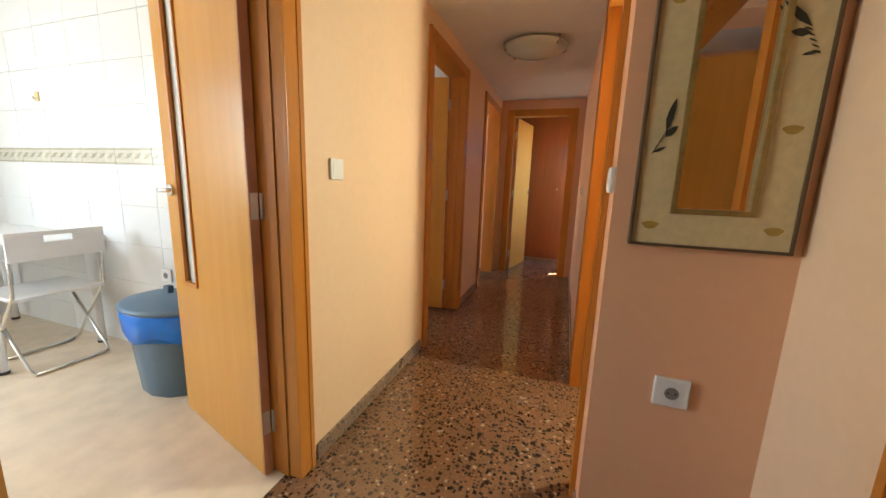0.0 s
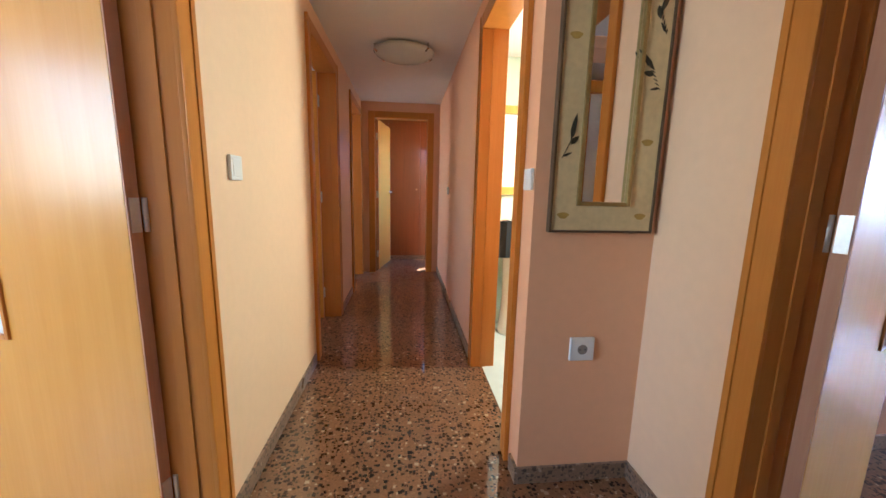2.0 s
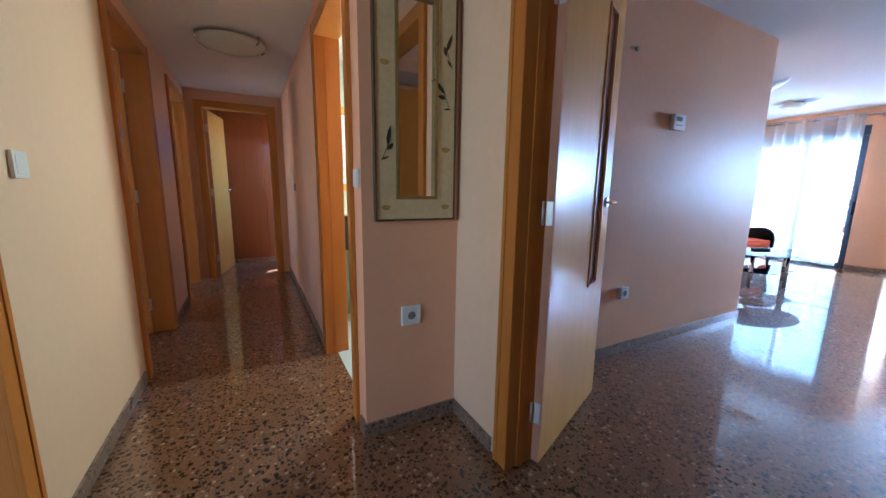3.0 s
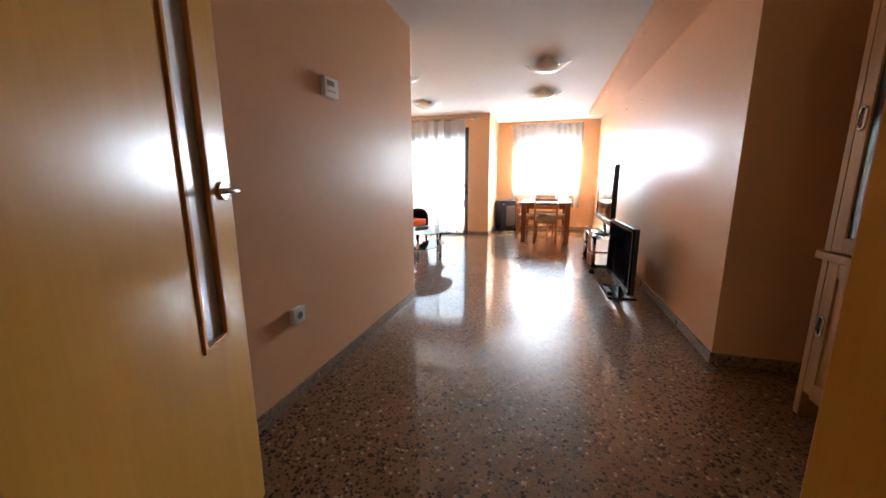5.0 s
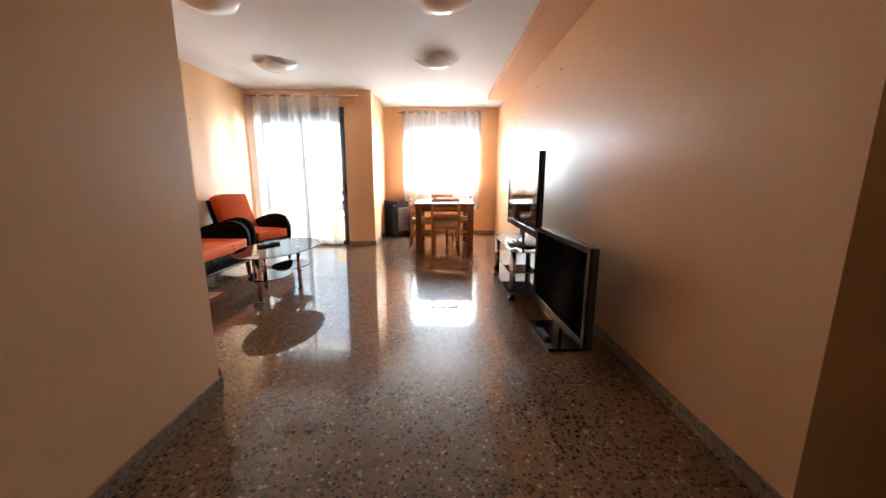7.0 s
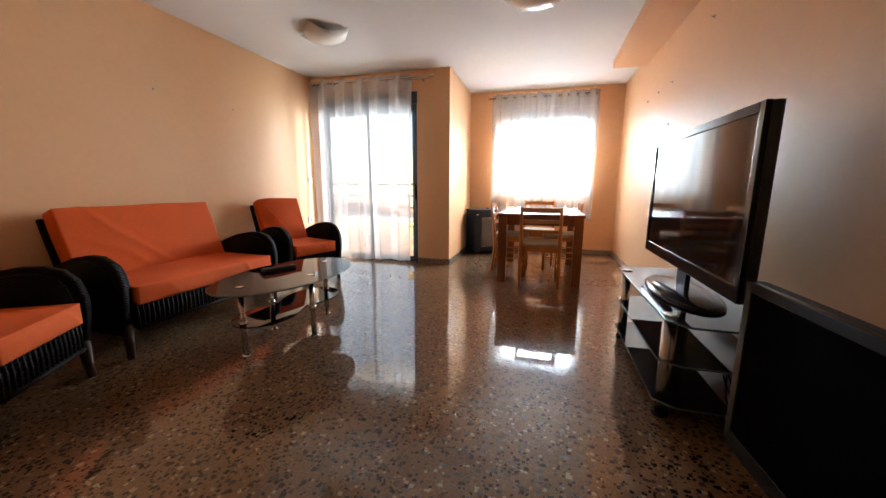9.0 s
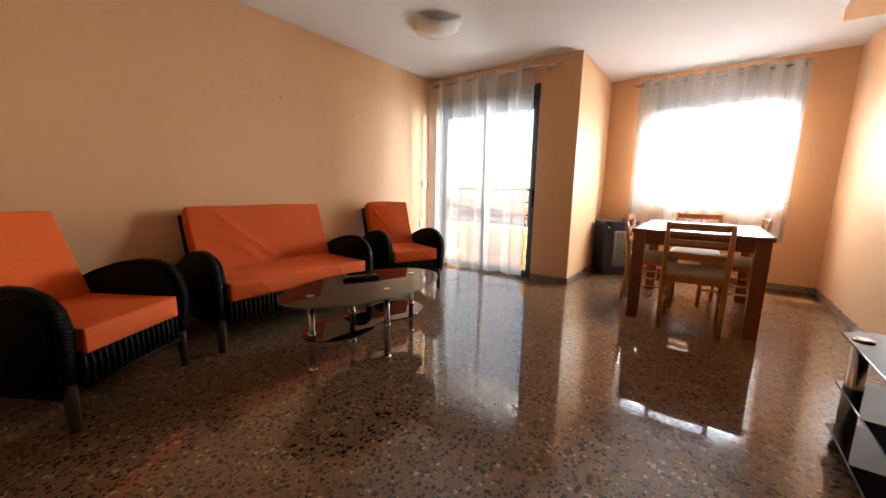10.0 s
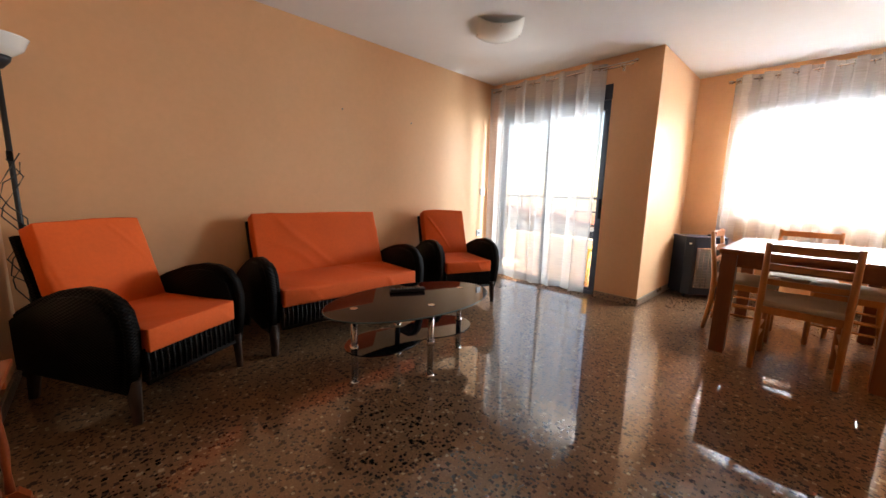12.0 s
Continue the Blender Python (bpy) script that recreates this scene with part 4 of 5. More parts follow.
def coffee_table():
    t = thing("coffee_table", "oval smoked-glass coffee table on steel legs", "coffee table", 6.215, 1.86, 0, -3)
    def oval(a, b, n=48):
        return [(a * math.cos(2 * math.pi * k / n), b * math.sin(2 * math.pi * k / n)) for k in range(n)]
    part("tabletop", prism(bmesh.new(), oval(0.54, 0.315), 0.412, 0.420), shader("smoked_black_glass_top", (0.012, 0.004, 0.004), 0.03, spec=0.10), t, "dark reflecting glass top")
    part("glass_rim", tube(bmesh.new(), [(*p, 0.416) for p in oval(0.541, 0.316)] + [(0.541, 0, 0.416)], 0.0045, 6), GLEDGE, t, "polished glass edge")
    pts = []
    for k in range(48):
        a = 2 * math.pi * k / 48
        r = 0.255 + 0.135 * math.cos(2 * a)
        pts.append((r * 1.1 * math.cos(a), r * 0.95 * math.sin(a)))
    part("shelf", prism(bmesh.new(), pts, 0.195, 0.203), BLACKGL, t, "waisted black glass shelf")
    for lx, ly in ((-0.375, 0.02), (0.385, 0.01), (0.0, -0.17), (0.0, 0.17)):
        lg = part("leg", lathe(bmesh.new(), [(0.017, 0.005), (0.017, 0.412)], lx, ly, 16), STEEL, t)
        part("foot", lathe(bmesh.new(), [(0.026, 0), (0.026, 0.006), (0.018, 0.012)], lx, ly, 16), CHROME, lg)
        part("collar", lathe(bmesh.new(), [(0.023, 0.186), (0.023, 0.214)], lx, ly, 16), CHROME, lg)
        part("top_disc", lathe(bmesh.new(), [(0.021, 0.4205), (0.021, 0.4225)], lx, ly, 16), STEEL, lg, "steel fixing disc in the glass")


coffee_table()
rc = thing("remote_control", "black remote control lying on the glass", "remote control", 6.27, 1.99, 0.421, -28)
part("case", boxes((-0.11, 0.11, -0.026, 0.026, 0, 0.022), bevel=0.008), MATTBLACK, rc)
for i in range(8):
    for j in range(3):
        part("button", boxes((-0.075 + i * 0.02, -0.063 + i * 0.02, -0.016 + j * 0.012, -0.008 + j * 0.012, 0.021, 0.0245)), BLACKPL, rc)


def dining_table():
    t = thing("dining_table", "reddish varnished square-legged dining table", "table", 8.515, 0.277, 0)
    part("tabletop", boxes((-0.59, 0.59, -0.425, 0.425, 0.69, 0.722), bevel=0.005), TABLEWOOD, t)
    for d in ((-0.52, 0.52, -0.385, -0.362), (-0.52, 0.52, 0.362, 0.385), (-0.55, -0.527, -0.36, 0.36), (0.527, 0.55, -0.36, 0.36)):
        part("apron", boxes((*d, 0.605, 0.69)), TABLEWOOD, t)
    for sx in (-0.535, 0.535):
        for sy in (-0.37, 0.37):
            part("leg", boxes((sx - 0.042, sx + 0.042, sy - 0.042, sy + 0.042, 0, 0.69), bevel=0.005), LEGWOOD, t)


dining_table()
mat_ = thing("table_mat", "thin grey-white mat on the dining table", "mat", 8.55, 0.27, 0.7225)
part("sheet", boxes((-0.20, 0.20, -0.16, 0.16, 0, 0.003), bevel=0.001), shader("grey_mat", (0.55, 0.57, 0.6), 0.4), mat_)


def dining_chair(x, y, turn):
    """A ladder-back chair facing its own +x."""
    c = thing("dining_chair", "orange beech ladder-back chair with a beige seat", "chair", x, y, 0, turn, "chairs round the dining table")
    for s in (-0.185, 0.185):
        part("back_post", tube(bmesh.new(), [(-0.195, s, 0.0), (-0.165, s, 0.24), (-0.165, s, 0.44), (-0.215, s, 0.80)], [0.015, 0.018, 0.019, 0.014], 8), PINE, c)
        part("front_leg", tube(bmesh.new(), [(0.19, s * 0.95, 0.0), (0.185, s * 0.95, 0.40)], [0.015, 0.019], 8), PINE, c)
        part("side_rail", boxes((-0.165, 0.185, s - 0.012, s + 0.012, 0.36, 0.405), bevel=0.003), PINE, c)
        for z in (0.16, 0.23):
            part("side_stretcher", tube(bmesh.new(), [(-0.17, s, z), (0.187, s * 0.96, z)], 0.008, 8), PINE, c)
    for xx in (-0.165, 0.185):
        part("cross_rail", boxes((xx - 0.011, xx + 0.011, -0.173, 0.173, 0.36, 0.405), bevel=0.003), PINE, c)
    for z, hh in ((0.545, 0.034), (0.64, 0.036), (0.745, 0.048)):
        bm = bmesh.new()
        dx = -0.165 - 0.05 * (z - 0.44) / 0.36
        pts = [(dx - 0.018 * (1 - (q / 3) ** 2) + e, 0.18 * q / 3) for e, order in ((0.0, range(-3, 4)), (0.016, range(3, -4, -1))) for q in order]
        prism(bm, pts, z, z + hh)
        part("back_slat", bm, PINE, c)
    part("seat", cushion(bmesh.new(), -0.175, 0.205, -0.195, 0.195, 0.405, 0.442, 0.012, 3), BEIGE, c, "beige upholstered seat pad")
    return c


for dx, dy, dt in ((8.01, 0.265, 0), (8.62, 0.62, -90), (8.80, 0.035, 90), (9.12, 0.30, 180)):
    dining_chair(dx, dy, dt)


def gas_heater():
    t = thing("gas_heater", "dark grey portable gas heater with a mesh grille", "heater", 9.63, 1.125, 0, -48)
    GREY = shader("dark_blue_grey_steel", (0.015, 0.024, 0.046), 0.42, grain=0.08, scale=40)
    bm = bmesh.new()
    prism(bm, [(-0.21, 0.14), (-0.21, -0.10), (-0.15, -0.15), (0.15, -0.15), (0.21, -0.10), (0.21, 0.14)], 0.035, 0.63)
    part("body", bm, GREY, t)
    bm = bmesh.new()
    prism(bm, [(-0.215, 0.145), (-0.215, -0.105), (-0.155, -0.157), (0.155, -0.157), (0.215, -0.105), (0.215, 0.145)], 0.63, 0.655)
    part("lid", bm, GREY, t)
    part("grille_surround", boxes((-0.122, 0.122, -0.156, -0.149, 0.108, 0.54), bevel=0.003), STEEL, t, "pale metal surround")
    part("ceramic_panel", boxes((-0.115, 0.115, -0.159, -0.1555, 0.115, 0.53)), shader("pale_ceramic_panel", (0.13, 0.125, 0.11), 0.7, grain=0.2, scale=80), t)
    for k in range(14):
        part("grille_wire", tube(bmesh.new(), [(-0.117, -0.164, 0.125 + k * 0.03), (0.117, -0.164, 0.125 + k * 0.03)], 0.0018, 6), STEEL, t)
    for k in range(5):
        part("grille_wire", tube(bmesh.new(), [(-0.1 + k * 0.05, -0.166, 0.115), (-0.1 + k * 0.05, -0.166, 0.53)], 0.0018, 6), STEEL, t)
    part("badge", boxes((-0.19, -0.165, -0.135, -0.125, 0.575, 0.59)), WHITEPL, t, "small pale badge")
    part("control_knob", tube(bmesh.new(), [(0.1, 0.03, 0.654), (0.1, 0.03, 0.672)], 0.02, 16), MATTBLACK, t)
    for sx in (-0.17, 0.17):
        for sy in (-0.10, 0.10):
            part("castor", tube(bmesh.new(), [(sx - 0.01, sy, 0.02), (sx + 0.01, sy, 0.02)], 0.02, 14), RUBBER, t)


gas_heater()


def tv_stand():
    t = thing("tv_stand", "black glass television stand on steel tubes", "tv stand", 6.33, -0.49, 0)
    o = [(-0.56, -0.20), (0.56, -0.20), (0.56, 0.16), (0.50, 0.235), (-0.50, 0.235), (-0.56, 0.16)]
    for z, k in ((0.452, 1.0), (0.262, 0.9), (0.075, 0.9)):
        sh = part("shelf", prism(bmesh.new(), [(a * k, b) for a, b in o], z, z + 0.008), BLACKGL, t, "black glass shelf")
        part("glass_rim", tube(bmesh.new(), [(a * k * 1.001, b * 1.003, z + 0.004) for a, b in o + o[:1]], 0.004, 6), GLEDGE, sh)
    for sx in (-0.43, 0.42):
        for sy in (-0.15, 0.195):
            lg = part("leg", lathe(bmesh.new(), [(0.028, 0.0), (0.028, 0.451)], sx, sy, 20), STEEL, t)
            part("collar", lathe(bmesh.new(), [(0.033, 0.0), (0.033, 0.02)], sx, sy, 20), BLACKPL, lg)
            part("cap", lathe(bmesh.new(), [(0.03, 0.4605), (0.03, 0.466), (0.02, 0.468)], sx, sy, 20), CHROME, lg, "steel cap on the glass")


MATTSCREEN = shader("matt_television_screen", (0.003, 0.003, 0.004), 0.3, spec=0.0)
MATTSCREEN.node_tree.nodes["Principled BSDF"].inputs["Coat Weight"].default_value = 0.035
MATTSCREEN.node_tree.nodes["Principled BSDF"].inputs["Coat Roughness"].default_value = 0.08


def television(name, label, x, y, z, turn, w, h, foot, parts):
    t = thing(name, label, "television", x, y, z, turn)
    part("cabinet", boxes((-w / 2, w / 2, -0.05, -0.012, foot, foot + h), bevel=0.008), MATTBLACK, t)
    b = 0.034
    for d in ((-w / 2, -w / 2 + b, foot, foot + h), (w / 2 - b, w / 2, foot, foot + h), (-w / 2 + b, w / 2 - b, foot, foot + b * 1.7), (-w / 2 + b, w / 2 - b, foot + h - b, foot + h)):
        part("bezel", boxes((d[0], d[1], -0.014, 0.004, d[2], d[3]), bevel=0.003), BLACKPL, t, "glossy black bezel")
    part("screen", boxes((-w / 2 + b, w / 2 - b, -0.013, -0.003, foot + b * 1.7, foot + h - b)), SCREEN if parts == "oval" else MATTSCREEN, t, "dark reflecting screen")
    part("neck", boxes((-0.06, 0.06, -0.045, -0.02, 0.02, foot + 0.05), bevel=0.006), BLACKPL, t)
    if parts == "oval":
        part("base", lathe(bmesh.new(), [(0.34, 0.0), (0.345, 0.008), (0.30, 0.02), (0.08, 0.03)], 0, -0.03, 40, 1.0, 0.42), BLACKPL, t, "oval glossy base", True)
    else:
        part("base", boxes((-0.235, 0.235, -0.14, 0.11, 0.0, 0.02), bevel=0.006), BLACKPL, t, "flat black base")
    return t


tv_stand()
television("television", "large flat television standing on the glass stand", 6.28, -0.42, 0.4605, 0, 1.20, 0.68, 0.13, "oval")
television("television", "flat television standing on the floor by the wall", 5.155, -0.43, 0.0, 2.5, 0.92, 0.58, 0.115, "flat")
rm = thing("remote_control", "dark remote control lying on the television base", "remote control", 5.13, -0.36, 0.021, 4)
part("case", boxes((-0.09, 0.09, -0.022, 0.022, 0, 0.018), bevel=0.006), MATTBLACK, rm)
for i in range(7):
    part("button_row", boxes((-0.07 + i * 0.02, -0.06 + i * 0.02, -0.015, 0.015, 0.0175, 0.0195)), shader("grey_buttons", (0.3, 0.3, 0.32), 0.5) if i == 0 else bpy.data.materials["grey_buttons"], rm)
cb = thing("power_cables", "tangled black cables behind the television stand", "cable", 6.3, -0.66, 0)
for k in range(3):
    random.seed(40 + k)
    pts = [(-0.35 + 0.06 * i + random.uniform(-0.03, 0.03), random.uniform(-0.03, 0.03), max(0.006, 0.30 - 0.05 * i + random.uniform(-0.09, 0.09))) for i in range(10)]
    pts.append((0.3, 0.0, 0.006))
    part("cable", tube(bmesh.new(), pts, 0.004, 6), RUBBER, cb)


def glass_cabinet():
    t = thing("display_cabinet", "pale honey wooden cabinet with glazed upper doors", "cabinet", 2.90, -1.20, 0)
    w, d = 0.46, 0.27
    part("back_board", boxes((-w + 0.03, w - 0.03, -d, -d + 0.015, 0.08, 1.95)), CABWOOD, t)
    for s in (-1, 1):
        a, b = sorted((s * w, s * (w - 0.035)))
        part("side_panel", boxes((a, b, -d, d, 0.0, 1.95), bevel=0.004), CABWOOD, t)
    for z in (0.09, 0.755, 1.93):
        part("shelf_board", boxes((-w - 0.015 if z != 0.09 else -w + 0.035, w + 0.015 if z != 0.09 else w - 0.035, -d, d + (0.02 if z != 0.09 else -0.03), z, z + 0.035), bevel=0.005), CABWOOD, t)
    for z in (1.15, 1.52):
        part("inner_shelf", boxes((-w + 0.035, w - 0.035, -d + 0.015, d - 0.05, z, z + 0.018)), CABWOOD, t)
    for s in (-1, 1):
        for z0, z1, glazed in ((0.13, 0.75, False), (0.795, 1.925, True)):
            a, b = sorted((s * 0.002, s * (w - 0.037)))
            fr = bmesh.new()
            for q in ((a, a + 0.06, z0, z1), (b - 0.06, b, z0, z1), (a + 0.06, b - 0.06, z0, z0 + 0.065), (a + 0.06, b - 0.06, z1 - 0.065, z1)):
                box(fr, q[0], q[1], d - 0.024, d - 0.001, q[2], q[3], 0.003)
            door = part("cabinet_door", fr, CABWOOD, t, "framed cabinet door")
            part("door_glass" if glazed else "door_panel", boxes((a + 0.06, b - 0.06, d - 0.017, d - 0.009, z0 + 0.065, z1 - 0.065)), TINTGL if glazed else CABWOOD, door)
            hx = b - 0.03 if s > 0 else a + 0.03
            hz = 0.46 if not glazed else 1.34
            o = [(hx + 0.016 * math.cos(k * math.pi / 8), hz + 0.045 * (1 if math.sin(k * math.pi / 8) > 0 else -1) * (0.6 + 0.4 * abs(math.sin(k * math.pi / 8)))) for k in range(16)]
            part("pull", tube(bmesh.new(), [(p[0], d + 0.003, p[1]) for p in o + o[:1]], 0.005, 6), CHROME, door, "oval chrome recessed pull")
            part("pull_well", boxes((hx - 0.009, hx + 0.009, d - 0.001, d + 0.001, hz - 0.036, hz + 0.036)), MATTBLACK, door)


glass_cabinet()


def side_table():
    t = thing("side_table", "small red mahogany side table on spindle legs", "side table", 4.592, 1.74, 0)
    part("tabletop", boxes((-0.07, 0.07, -0.27, 0.27, 0.45, 0.47), bevel=0.006), REDWOOD, t)
    for sy in (-0.19, 0.19):
        part("bracket", boxes((-0.06, 0.06, sy - 0.012, sy + 0.012, 0.405, 0.45), bevel=0.004), REDWOOD, t)
        for sx in (-0.032, 0.032):
            part("spindle", lathe(bmesh.new(), [(0.013, 0.05), (0.009, 0.12), (0.014, 0.2), (0.009, 0.3), (0.012, 0.406)], sx, sy, 12), REDWOOD, t)
        bm = bmesh.new()
        prism(bm, [(-0.072, 0.0), (-0.06, 0.0), (-0.05, 0.018), (0.05, 0.018), (0.06, 0.0), (0.075, 0.0), (0.073, 0.022), (0.06, 0.04), (0.05, 0.055), (-0.05, 0.055), (-0.06, 0.04), (-0.072, 0.022)], sy - 0.016, sy + 0.016, "Y")
        part("curved_foot", bm, REDWOOD, t)
    part("stretcher", boxes((-0.018, 0.018, -0.175, 0.175, 0.055, 0.085), bevel=0.004), REDWOOD, t)


side_table()


def floor_lamp():
    t = thing("floor_lamp", "black floor lamp with a white uplight bowl", "floor lamp", 4.60, 3.15, 0)
    part("base", lathe(bmesh.new(), [(0.085, 0), (0.085, 0.012), (0.06, 0.03), (0.015, 0.04)], 0, 0, 28), MATTBLACK, t, smooth=True)
    part("pole", tube(bmesh.new(), [(0, 0, 0.035), (0, 0, 1.60)], 0.011, 12), MATTBLACK, t)
    part("socket_cup", lathe(bmesh.new(), [(0.02, 1.59), (0.05, 1.63), (0.055, 1.65)], 0, 0, 20), MATTBLACK, t, smooth=True)
    part("shade", lathe(bmesh.new(), [(0.05, 1.648), (0.10, 1.69), (0.12, 1.74), (0.124, 1.745), (0.118, 1.743), (0.09, 1.70), (0.03, 1.665)], 0, 0, 28), OPAL, t, "white opal bowl", True)
    part("switch_box", boxes((-0.012, 0.012, -0.026, -0.011, 1.14, 1.19), bevel=0.003), BLACKPL, t)
    random.seed(7)
    for k in range(3):
        pts = [(0.05 * math.sin(i * 1.3 + k) - 0.01, -0.025 - 0.03 * abs(math.cos(i * 0.9 + k)), 1.16 - i * 0.075 + random.uniform(-0.03, 0.03)) for i in range(11)]
        part("cord", tube(bmesh.new(), pts, 0.003, 6), RUBBER, t)


floor_lamp()

# wall fittings
th = thing("thermostat", "white thermostat with a small grey display", "thermostat", 3.225, 1.45, 1.60)
part("case", boxes((-0.065, 0.065, -0.032, -0.0005, -0.052, 0.05), bevel=0.006), WHITEPL, th)
part("display", boxes((-0.045, 0.02, -0.0335, -0.031, 0.005, 0.032)), shader("grey_display", (0.20, 0.23, 0.21), 0.2), th)
part("slider", boxes((-0.045, 0.03, -0.034, -0.031, -0.025, -0.019)), shader("grey_mark", (0.35, 0.35, 0.34), 0.5), th)
pin = thing("wall_plug", "small grey wall plug in the plaster", "wall plug", 2.745, 1.45, 1.985)
part("disc", tube(bmesh.new(), [(0, 0, 0), (0, -0.012, 0)], 0.014, 12), shader("grey_plug", (0.4, 0.36, 0.33), 0.6), pin)
socket("light_switch", 8.46, 3.28, 1.064, 0, 0.08, "white double switch beside the balcony curtain", False)
socket("wall_socket", 8.42, 3.28, 0.542, 0, 0.078, "white wall socket beside the balcony curtain")
for nx, nz in ((8.55, 1.56), (8.23, 1.52), (7.85, 1.52), (8.62, 1.865), (8.25, 1.87), (7.87, 1.865), (7.14, 2.07), (6.3, 2.02)):
    nl = thing("wall_nail", "bare nail still sticking in the plaster", "nail", nx, -0.745, nz, 0, "picture nails")
    part("shaft", tube(bmesh.new(), [(0, 0, 0), (0, 0.018, 0.003)], 0.003, 8), STEEL, nl)
    part("plug", tube(bmesh.new(), [(0, 0, 0), (0, 0.003, 0)], 0.011, 10), shader("plug_grey", (0.3, 0.25, 0.2), 0.7) if "plug_grey" not in bpy.data.materials else bpy.data.materials["plug_grey"], nl)

# Small screw holes in the sofa wall, built as nails with plugs.
for nx, nz in ((6.53, 1.745), (7.30, 1.735)):
    nl = thing("wall_nail", "tiny nail standing in for a screw hole above the sofa", "nail", nx, 3.28, nz, 180, "picture nails")
    part("shaft", tube(bmesh.new(), [(0, 0, 0), (0, 0.014, 0.002)], 0.003, 8), STEEL, nl)
    part("plug", tube(bmesh.new(), [(0, 0, 0), (0, 0.003, 0)], 0.008, 10), bpy.data.materials["plug_grey"], nl)

# ---- balcony door, window, curtains ----


def glazing(name, x, y0, y1, z0, z1, label, shutter, box_top):
    """A sliding aluminium window of two leaves in a wall that faces -x, with its rolled-down shutter slats."""
    t = thing(name, label, "window", x, 0, 0)
    t["kind"] = "structure"
    f = 0.05
    for d in ((y0, y0 + f, z0, z1), (y1 - f, y1, z0, z1), (y0 + f, y1 - f, z0, z0 + f * 0.7), (y0 + f, y1 - f, z1 - f, z1)):
        part("window_frame", boxes((0, 0.07, d[0], d[1], d[2], d[3]), bevel=0.003), DARKALU, t)
    mid = (y0 + y1) / 2
    for k, (a, b) in enumerate(((y0 + f, mid + 0.03), (mid - 0.03, y1 - f))):
        dx = 0.012 + k * 0.028
        sash = bmesh.new()
        s = 0.034
        for d in ((a, a + s, z0 + f * 0.7, shutter), (b - s, b, z0 + f * 0.7, shutter), (a + s, b - s, z0 + f * 0.7, z0 + f * 0.7 + s)):
            box(sash, dx, dx + 0.022, d[0], d[1], d[2], d[3], 0.002)
        so = part("sash", sash, DARKALU, t)
        pn = part("pane", boxes((dx + 0.009, dx + 0.013, a + s, b - s, z0 + f * 0.7 + s, shutter)), GLASS, so)
        pn.visible_shadow = False
    z = shutter
    while z < z1 - f - 0.01:
        part("shutter_slat", boxes((0.085, 0.097, y0 + 0.01, y1 - 0.01, z, z + 0.042), bevel=0.003), DARKALU, t)
        z += 0.045
    part("shutter_lintel", boxes((0.004, 0.066, y0 + f, y1 - f, shutter, z1 - f)), DARKALU, t)
    if box_top:
        part("shutter_housing", boxes((-0.05, -0.002, y0 - 0.005, y1 + 0.005, z1 - 0.14, z1), bevel=0.006), DARKALU, t, "dark shutter housing")
    return t


bd = glazing("door_balcony", 8.66, 1.81, 3.17, 0.0, 2.13, "dark aluminium sliding balcony door under a shutter box", 1.905, True)
part("pull_handle", boxes((-0.035, -0.002, 1.815, 1.85, 0.82, 1.02), bevel=0.006), BLACKPL, bd, "black pull handle")
glazing("window_dining", 9.95, -0.37, 0.90, 0.93, 2.13, "dark aluminium window with its shutter part down", 1.885, False)
setting("window_sill", boxes((9.885, 10.14, -0.37, 0.90, 0.905, 0.932), bevel=0.004), shader("pale_sill_stone", (0.6, 0.56, 0.5), 0.4, grain=0.1, scale=40), "pale stone sill", "sill")


def curtain(name, x, ys, z0, z1, seed, material, label):
    """A voile panel hung from eyelets on a rod: deep pleats at the head that soften downwards."""
    t = thing(name, label, "curtain", x, 0, 0)
    bm = bmesh.new()
    y0, y1 = ys
    n, m = 150, 26
    random.seed(seed)
    phase = [random.uniform(-0.5, 0.5) for _ in range(12)]
    count = 5.5 if y1 - y0 < 1.4 else 6.0
    rows = []
    for j in range(m + 1):
        w = j / m
        row = []
        for i in range(n + 1):
            u = i / n
            ph = 2 * math.pi * count * u + 0.6 * math.sin(2 * math.pi * u * 2 + phase[0]) + phase[1]
            amp = 0.056 * (0.75 + 0.25 * w) + 0.012 * math.sin(5 * u + phase[2] + 2 * w)
            dx = amp * math.sin(ph) + 0.012 * (1 - w) * math.sin(2.3 * ph + phase[3])
            dy = 0.056 * math.sin(2 * ph + phase[4]) * (0.6 + 0.4 * w) + 0.02 * (1 - w) * math.sin(3 * u * math.pi + phase[5])
            row.append(bm.verts.new((dx, y0 + (y1 - y0) * u + dy, z0 + (z1 - z0) * w + (0.008 * math.sin(9 * u + phase[6]) if j == 0 else 0))))
        rows.append(row)
    for j in range(m):
        for i in range(n):
            f = bm.faces.new((rows[j][i], rows[j][i + 1], rows[j + 1][i + 1], rows[j + 1][i]))
            f.smooth = True
    part("voile", bm, material, t, "sheer white pleated cloth")
    for q in range(int(count * 2)):
        yy = y0 + (y1 - y0) * (q + 0.5) / (count * 2)
        part("eyelet", tube(bmesh.new(), [(0.02 * math.cos(a), yy, z1 - 0.045 + 0.024 * math.sin(a)) for a in [2 * math.pi * v / 12 for v in range(13)]], 0.004, 6), STEEL, t)
    return t


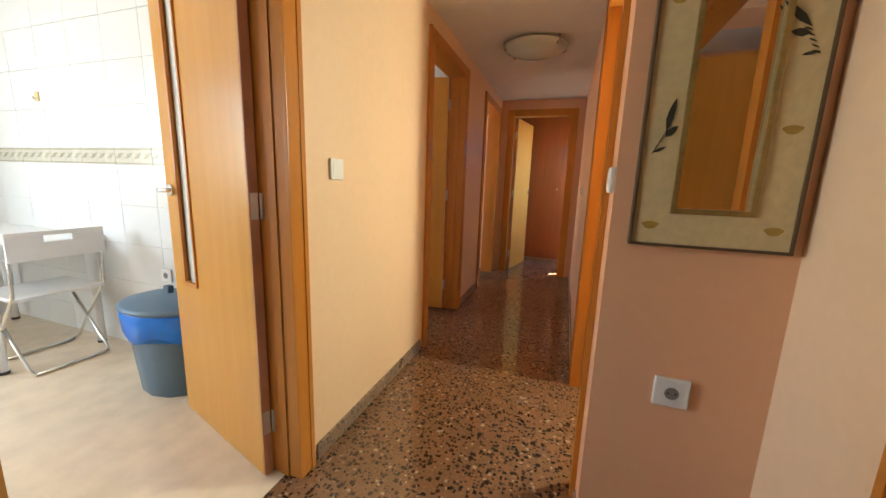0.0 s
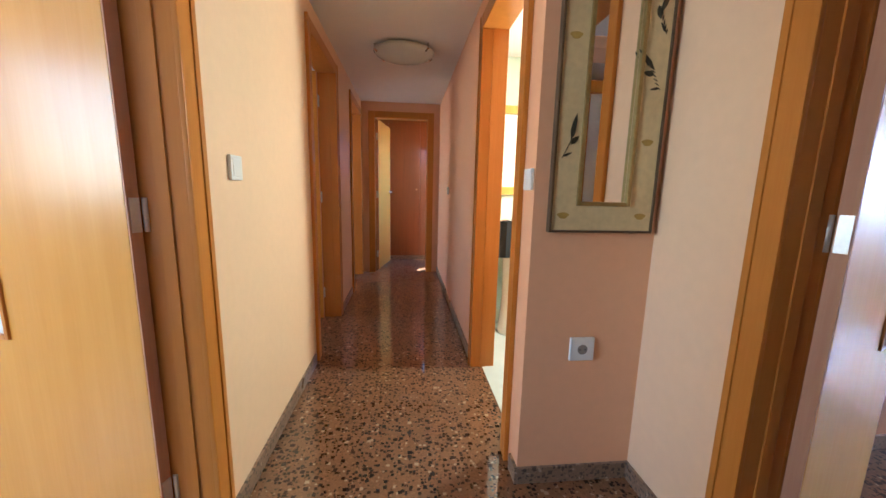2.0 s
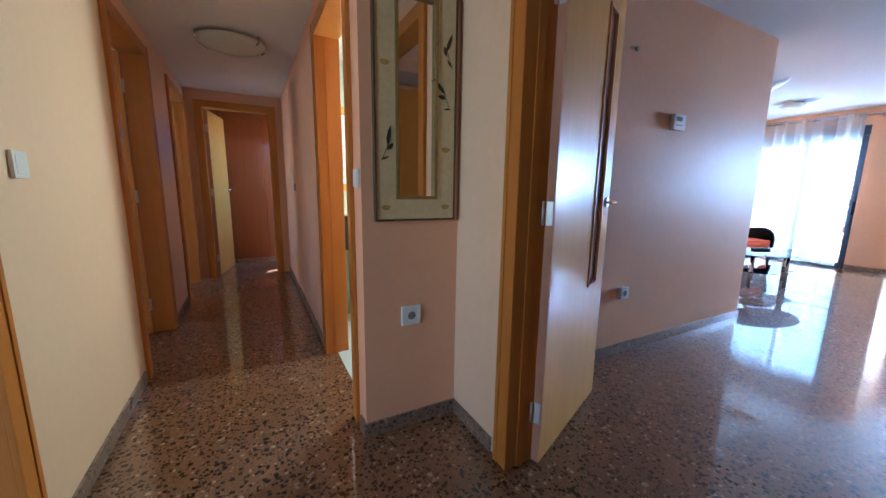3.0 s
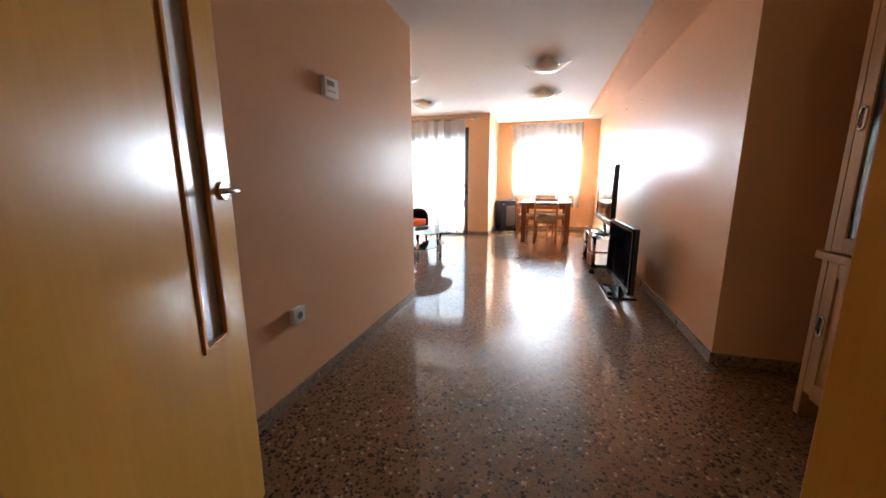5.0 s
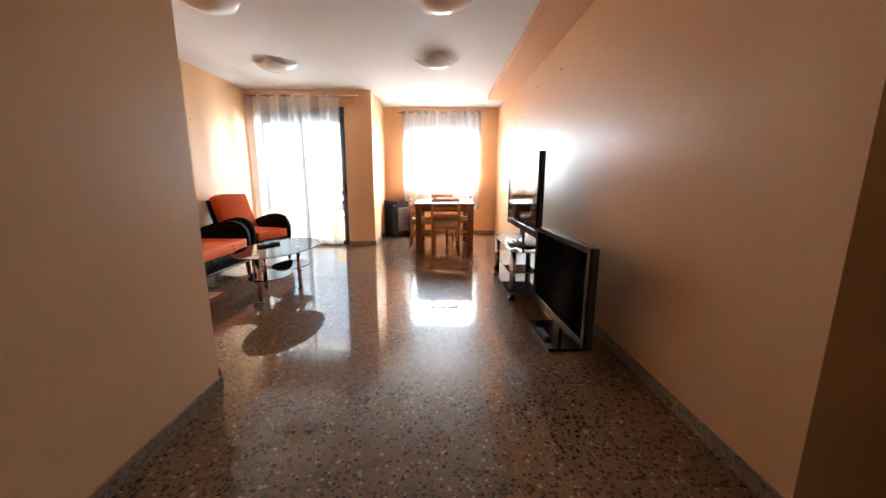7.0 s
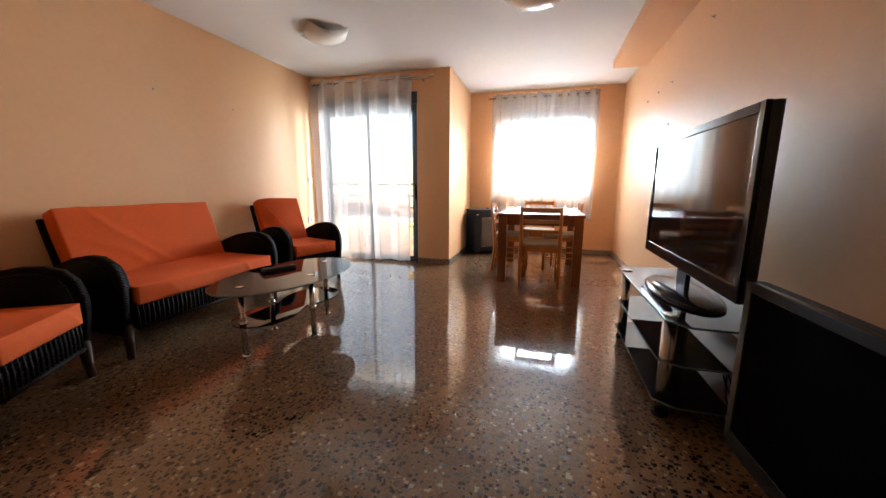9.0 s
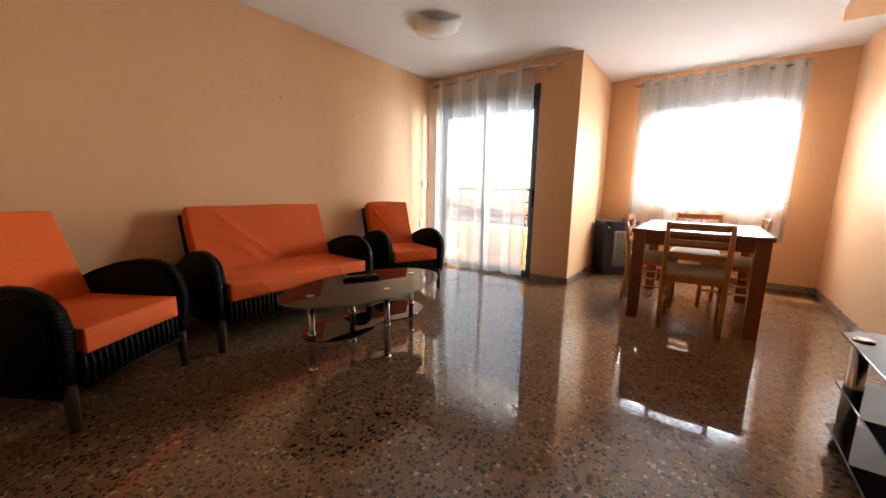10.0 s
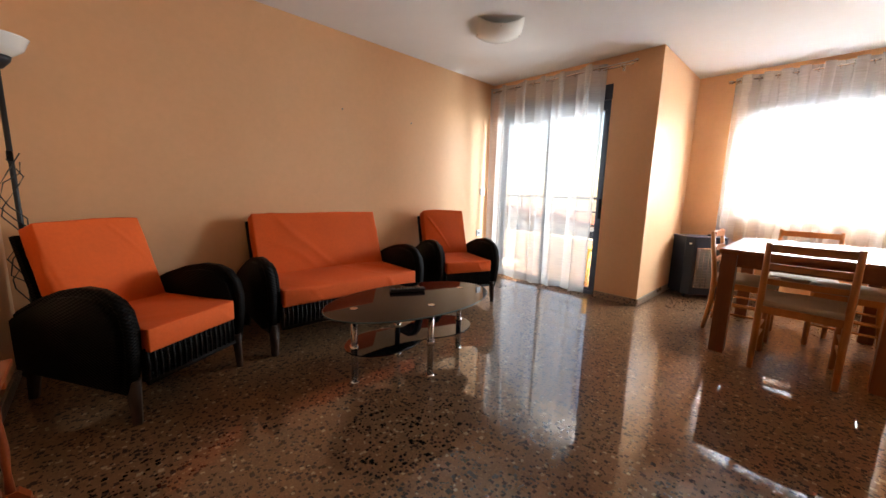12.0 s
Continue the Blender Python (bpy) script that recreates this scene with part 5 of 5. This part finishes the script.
def rod(x, y0, y1, z, wallx):
    t = thing("curtain_rod", "thin double steel curtain rod on brackets", "curtain rod", 0, 0, 0)
    part("bar", tube(bmesh.new(), [(x, y0, z), (x, y1, z)], 0.009, 12), STEEL, t)
    part("bar", tube(bmesh.new(), [(x + 0.035, y0 + 0.02, z - 0.012), (x + 0.035, y1 - 0.02, z - 0.012)], 0.006, 10), STEEL, t)
    for y in (y0, y1):
        s = -1 if y == y0 else 1
        part("finial", lathe(bmesh.new(), [(0.011, -0.02), (0.016, -0.012), (0.016, 0.012), (0.011, 0.02)], 0, 0, 14), STEEL, t).matrix_world = pose(x, y + s * 0.012, z, 90)
    for y in (y0 + 0.12, y1 - 0.12):
        part("bracket", boxes((x - 0.004, wallx - 0.0005, y - 0.006, y + 0.006, z - 0.02, z - 0.008)), STEEL, t)
        part("bracket_plate", boxes((wallx - 0.006, wallx - 0.0005, y - 0.012, y + 0.012, z - 0.045, z + 0.02)), STEEL, t)


rod(8.53, 1.60, 3.19, 2.268, 8.615)
rod(9.82, -0.36, 1.08, 2.262, 9.90)
curtain("curtain_balcony", 8.53, (1.86, 3.20), 0.03, 2.31, 5, VOILE, "sheer white voile curtain before the balcony door")
curtain("curtain_window", 9.82, (0.28, 1.04), 0.50, 2.305, 9, DENSEVOILE, "sheer white voile curtain half over the window")
curtain("curtain_window", 9.82, (-0.40, 0.27), 0.50, 2.305, 14, DENSEVOILE, "sheer white voile curtain half over the window")

# ---- outside ----
CONC = shader("sunlit_concrete", (0.78, 0.70, 0.56), 0.8, grain=0.08, scale=14, bump=0.2)
setting("floor_balcony", boxes((8.815, 10.20, 1.59, 5.2, -0.18, -0.03)), shader("terracotta_balcony", (0.62, 0.50, 0.38), 0.6, grain=0.1, scale=10), "pale tiled balcony floor", "floor")
setting("wall_parapet", boxes((10.08, 10.20, 1.59, 5.2, -0.03, 0.42)), CONC, "low rendered balcony parapet", "parapet")
rl = thing("balcony_railing", "grey metal balcony railing above the parapet", "railing", 10.14, 0, 0.42)
for z in (0.20, 0.40, 0.60):
    part("rail", tube(bmesh.new(), [(0, 1.6, z), (0, 5.2, z)], 0.02 if z > 0.5 else 0.012, 8), DARKALU, rl)
for k in range(9):
    part("post", tube(bmesh.new(), [(0, 1.66 + k * 0.43, 0.0), (0, 1.66 + k * 0.43, 0.6)], 0.012, 8), DARKALU, rl)
YEL = shader("yellow_resin", (0.75, 0.42, 0.04), 0.4)
pc = thing("balcony_chair", "yellow resin chair standing on the balcony", "chair", 9.42, 2.05, -0.03, 200)
part("seat", boxes((-0.2, 0.2, -0.2, 0.2, 0.42, 0.445), bevel=0.008), YEL, pc)
for k in range(5):
    part("back_slat", boxes((-0.2 + k * 0.086, -0.145 + k * 0.086, 0.19, 0.21, 0.47, 0.82), bevel=0.005), YEL, pc)
part("top_rail", boxes((-0.21, 0.21, 0.185, 0.215, 0.80, 0.86), bevel=0.008), YEL, pc)
for sx in (-0.18, 0.18):
    part("leg", tube(bmesh.new(), [(sx, -0.18, 0.43), (sx * 1.1, -0.2, 0)], [0.02, 0.016], 8), YEL, pc)
    part("leg", tube(bmesh.new(), [(sx, 0.2, 0.85), (sx, 0.19, 0.43), (sx * 1.1, 0.22, 0)], [0.014, 0.02, 0.016], 8), YEL, pc)
setting("ground", boxes((-900, 900, -900, 900, -10.2, -10.0)), shader("dry_ground", (0.30, 0.25, 0.17), 0.9, grain=0.25, scale=0.3), "dry pale ground far below", "ground")


def far_house(x, y, w, d, h, tone):
    t = thing("house", "distant pale house with a red tiled roof", "house", x, y, -10.0)
    part("wall", boxes((-d / 2, d / 2, -w / 2, w / 2, 0, h)), CONC if tone else WHITEWALL, t)
    bm = bmesh.new()
    prism(bm, [(-w / 2 - 0.5, h), (w / 2 + 0.5, h), (0, h + 2.2)], -d / 2 - 0.5, d / 2 + 0.5, "X")
    part("roof", bm, shader("roof_tile", (0.42, 0.14, 0.07), 0.8, grain=0.2, scale=3) if "roof_tile" not in bpy.data.materials else bpy.data.materials["roof_tile"], t)
    for fl in range(int(h // 3)):
        for k in range(int(w // 3)):
            yy = -w / 2 + 1.2 + k * 3
            part("window", boxes((-d / 2 - 0.05, -d / 2 + 0.02, yy, yy + 1.1, 0.9 + fl * 3, 2.2 + fl * 3)), DARKALU, t)


for hx, hy, hw, hd, hh, tn in ((62, 12, 14, 9, 6, 1), (70, 34, 18, 10, 6, 0), (85, -6, 16, 9, 6, 1), (58, 52, 12, 9, 9, 1), (110, 18, 26, 12, 9, 0), (95, 62, 20, 10, 6, 1)):
    far_house(hx, hy, hw, hd, hh, tn)
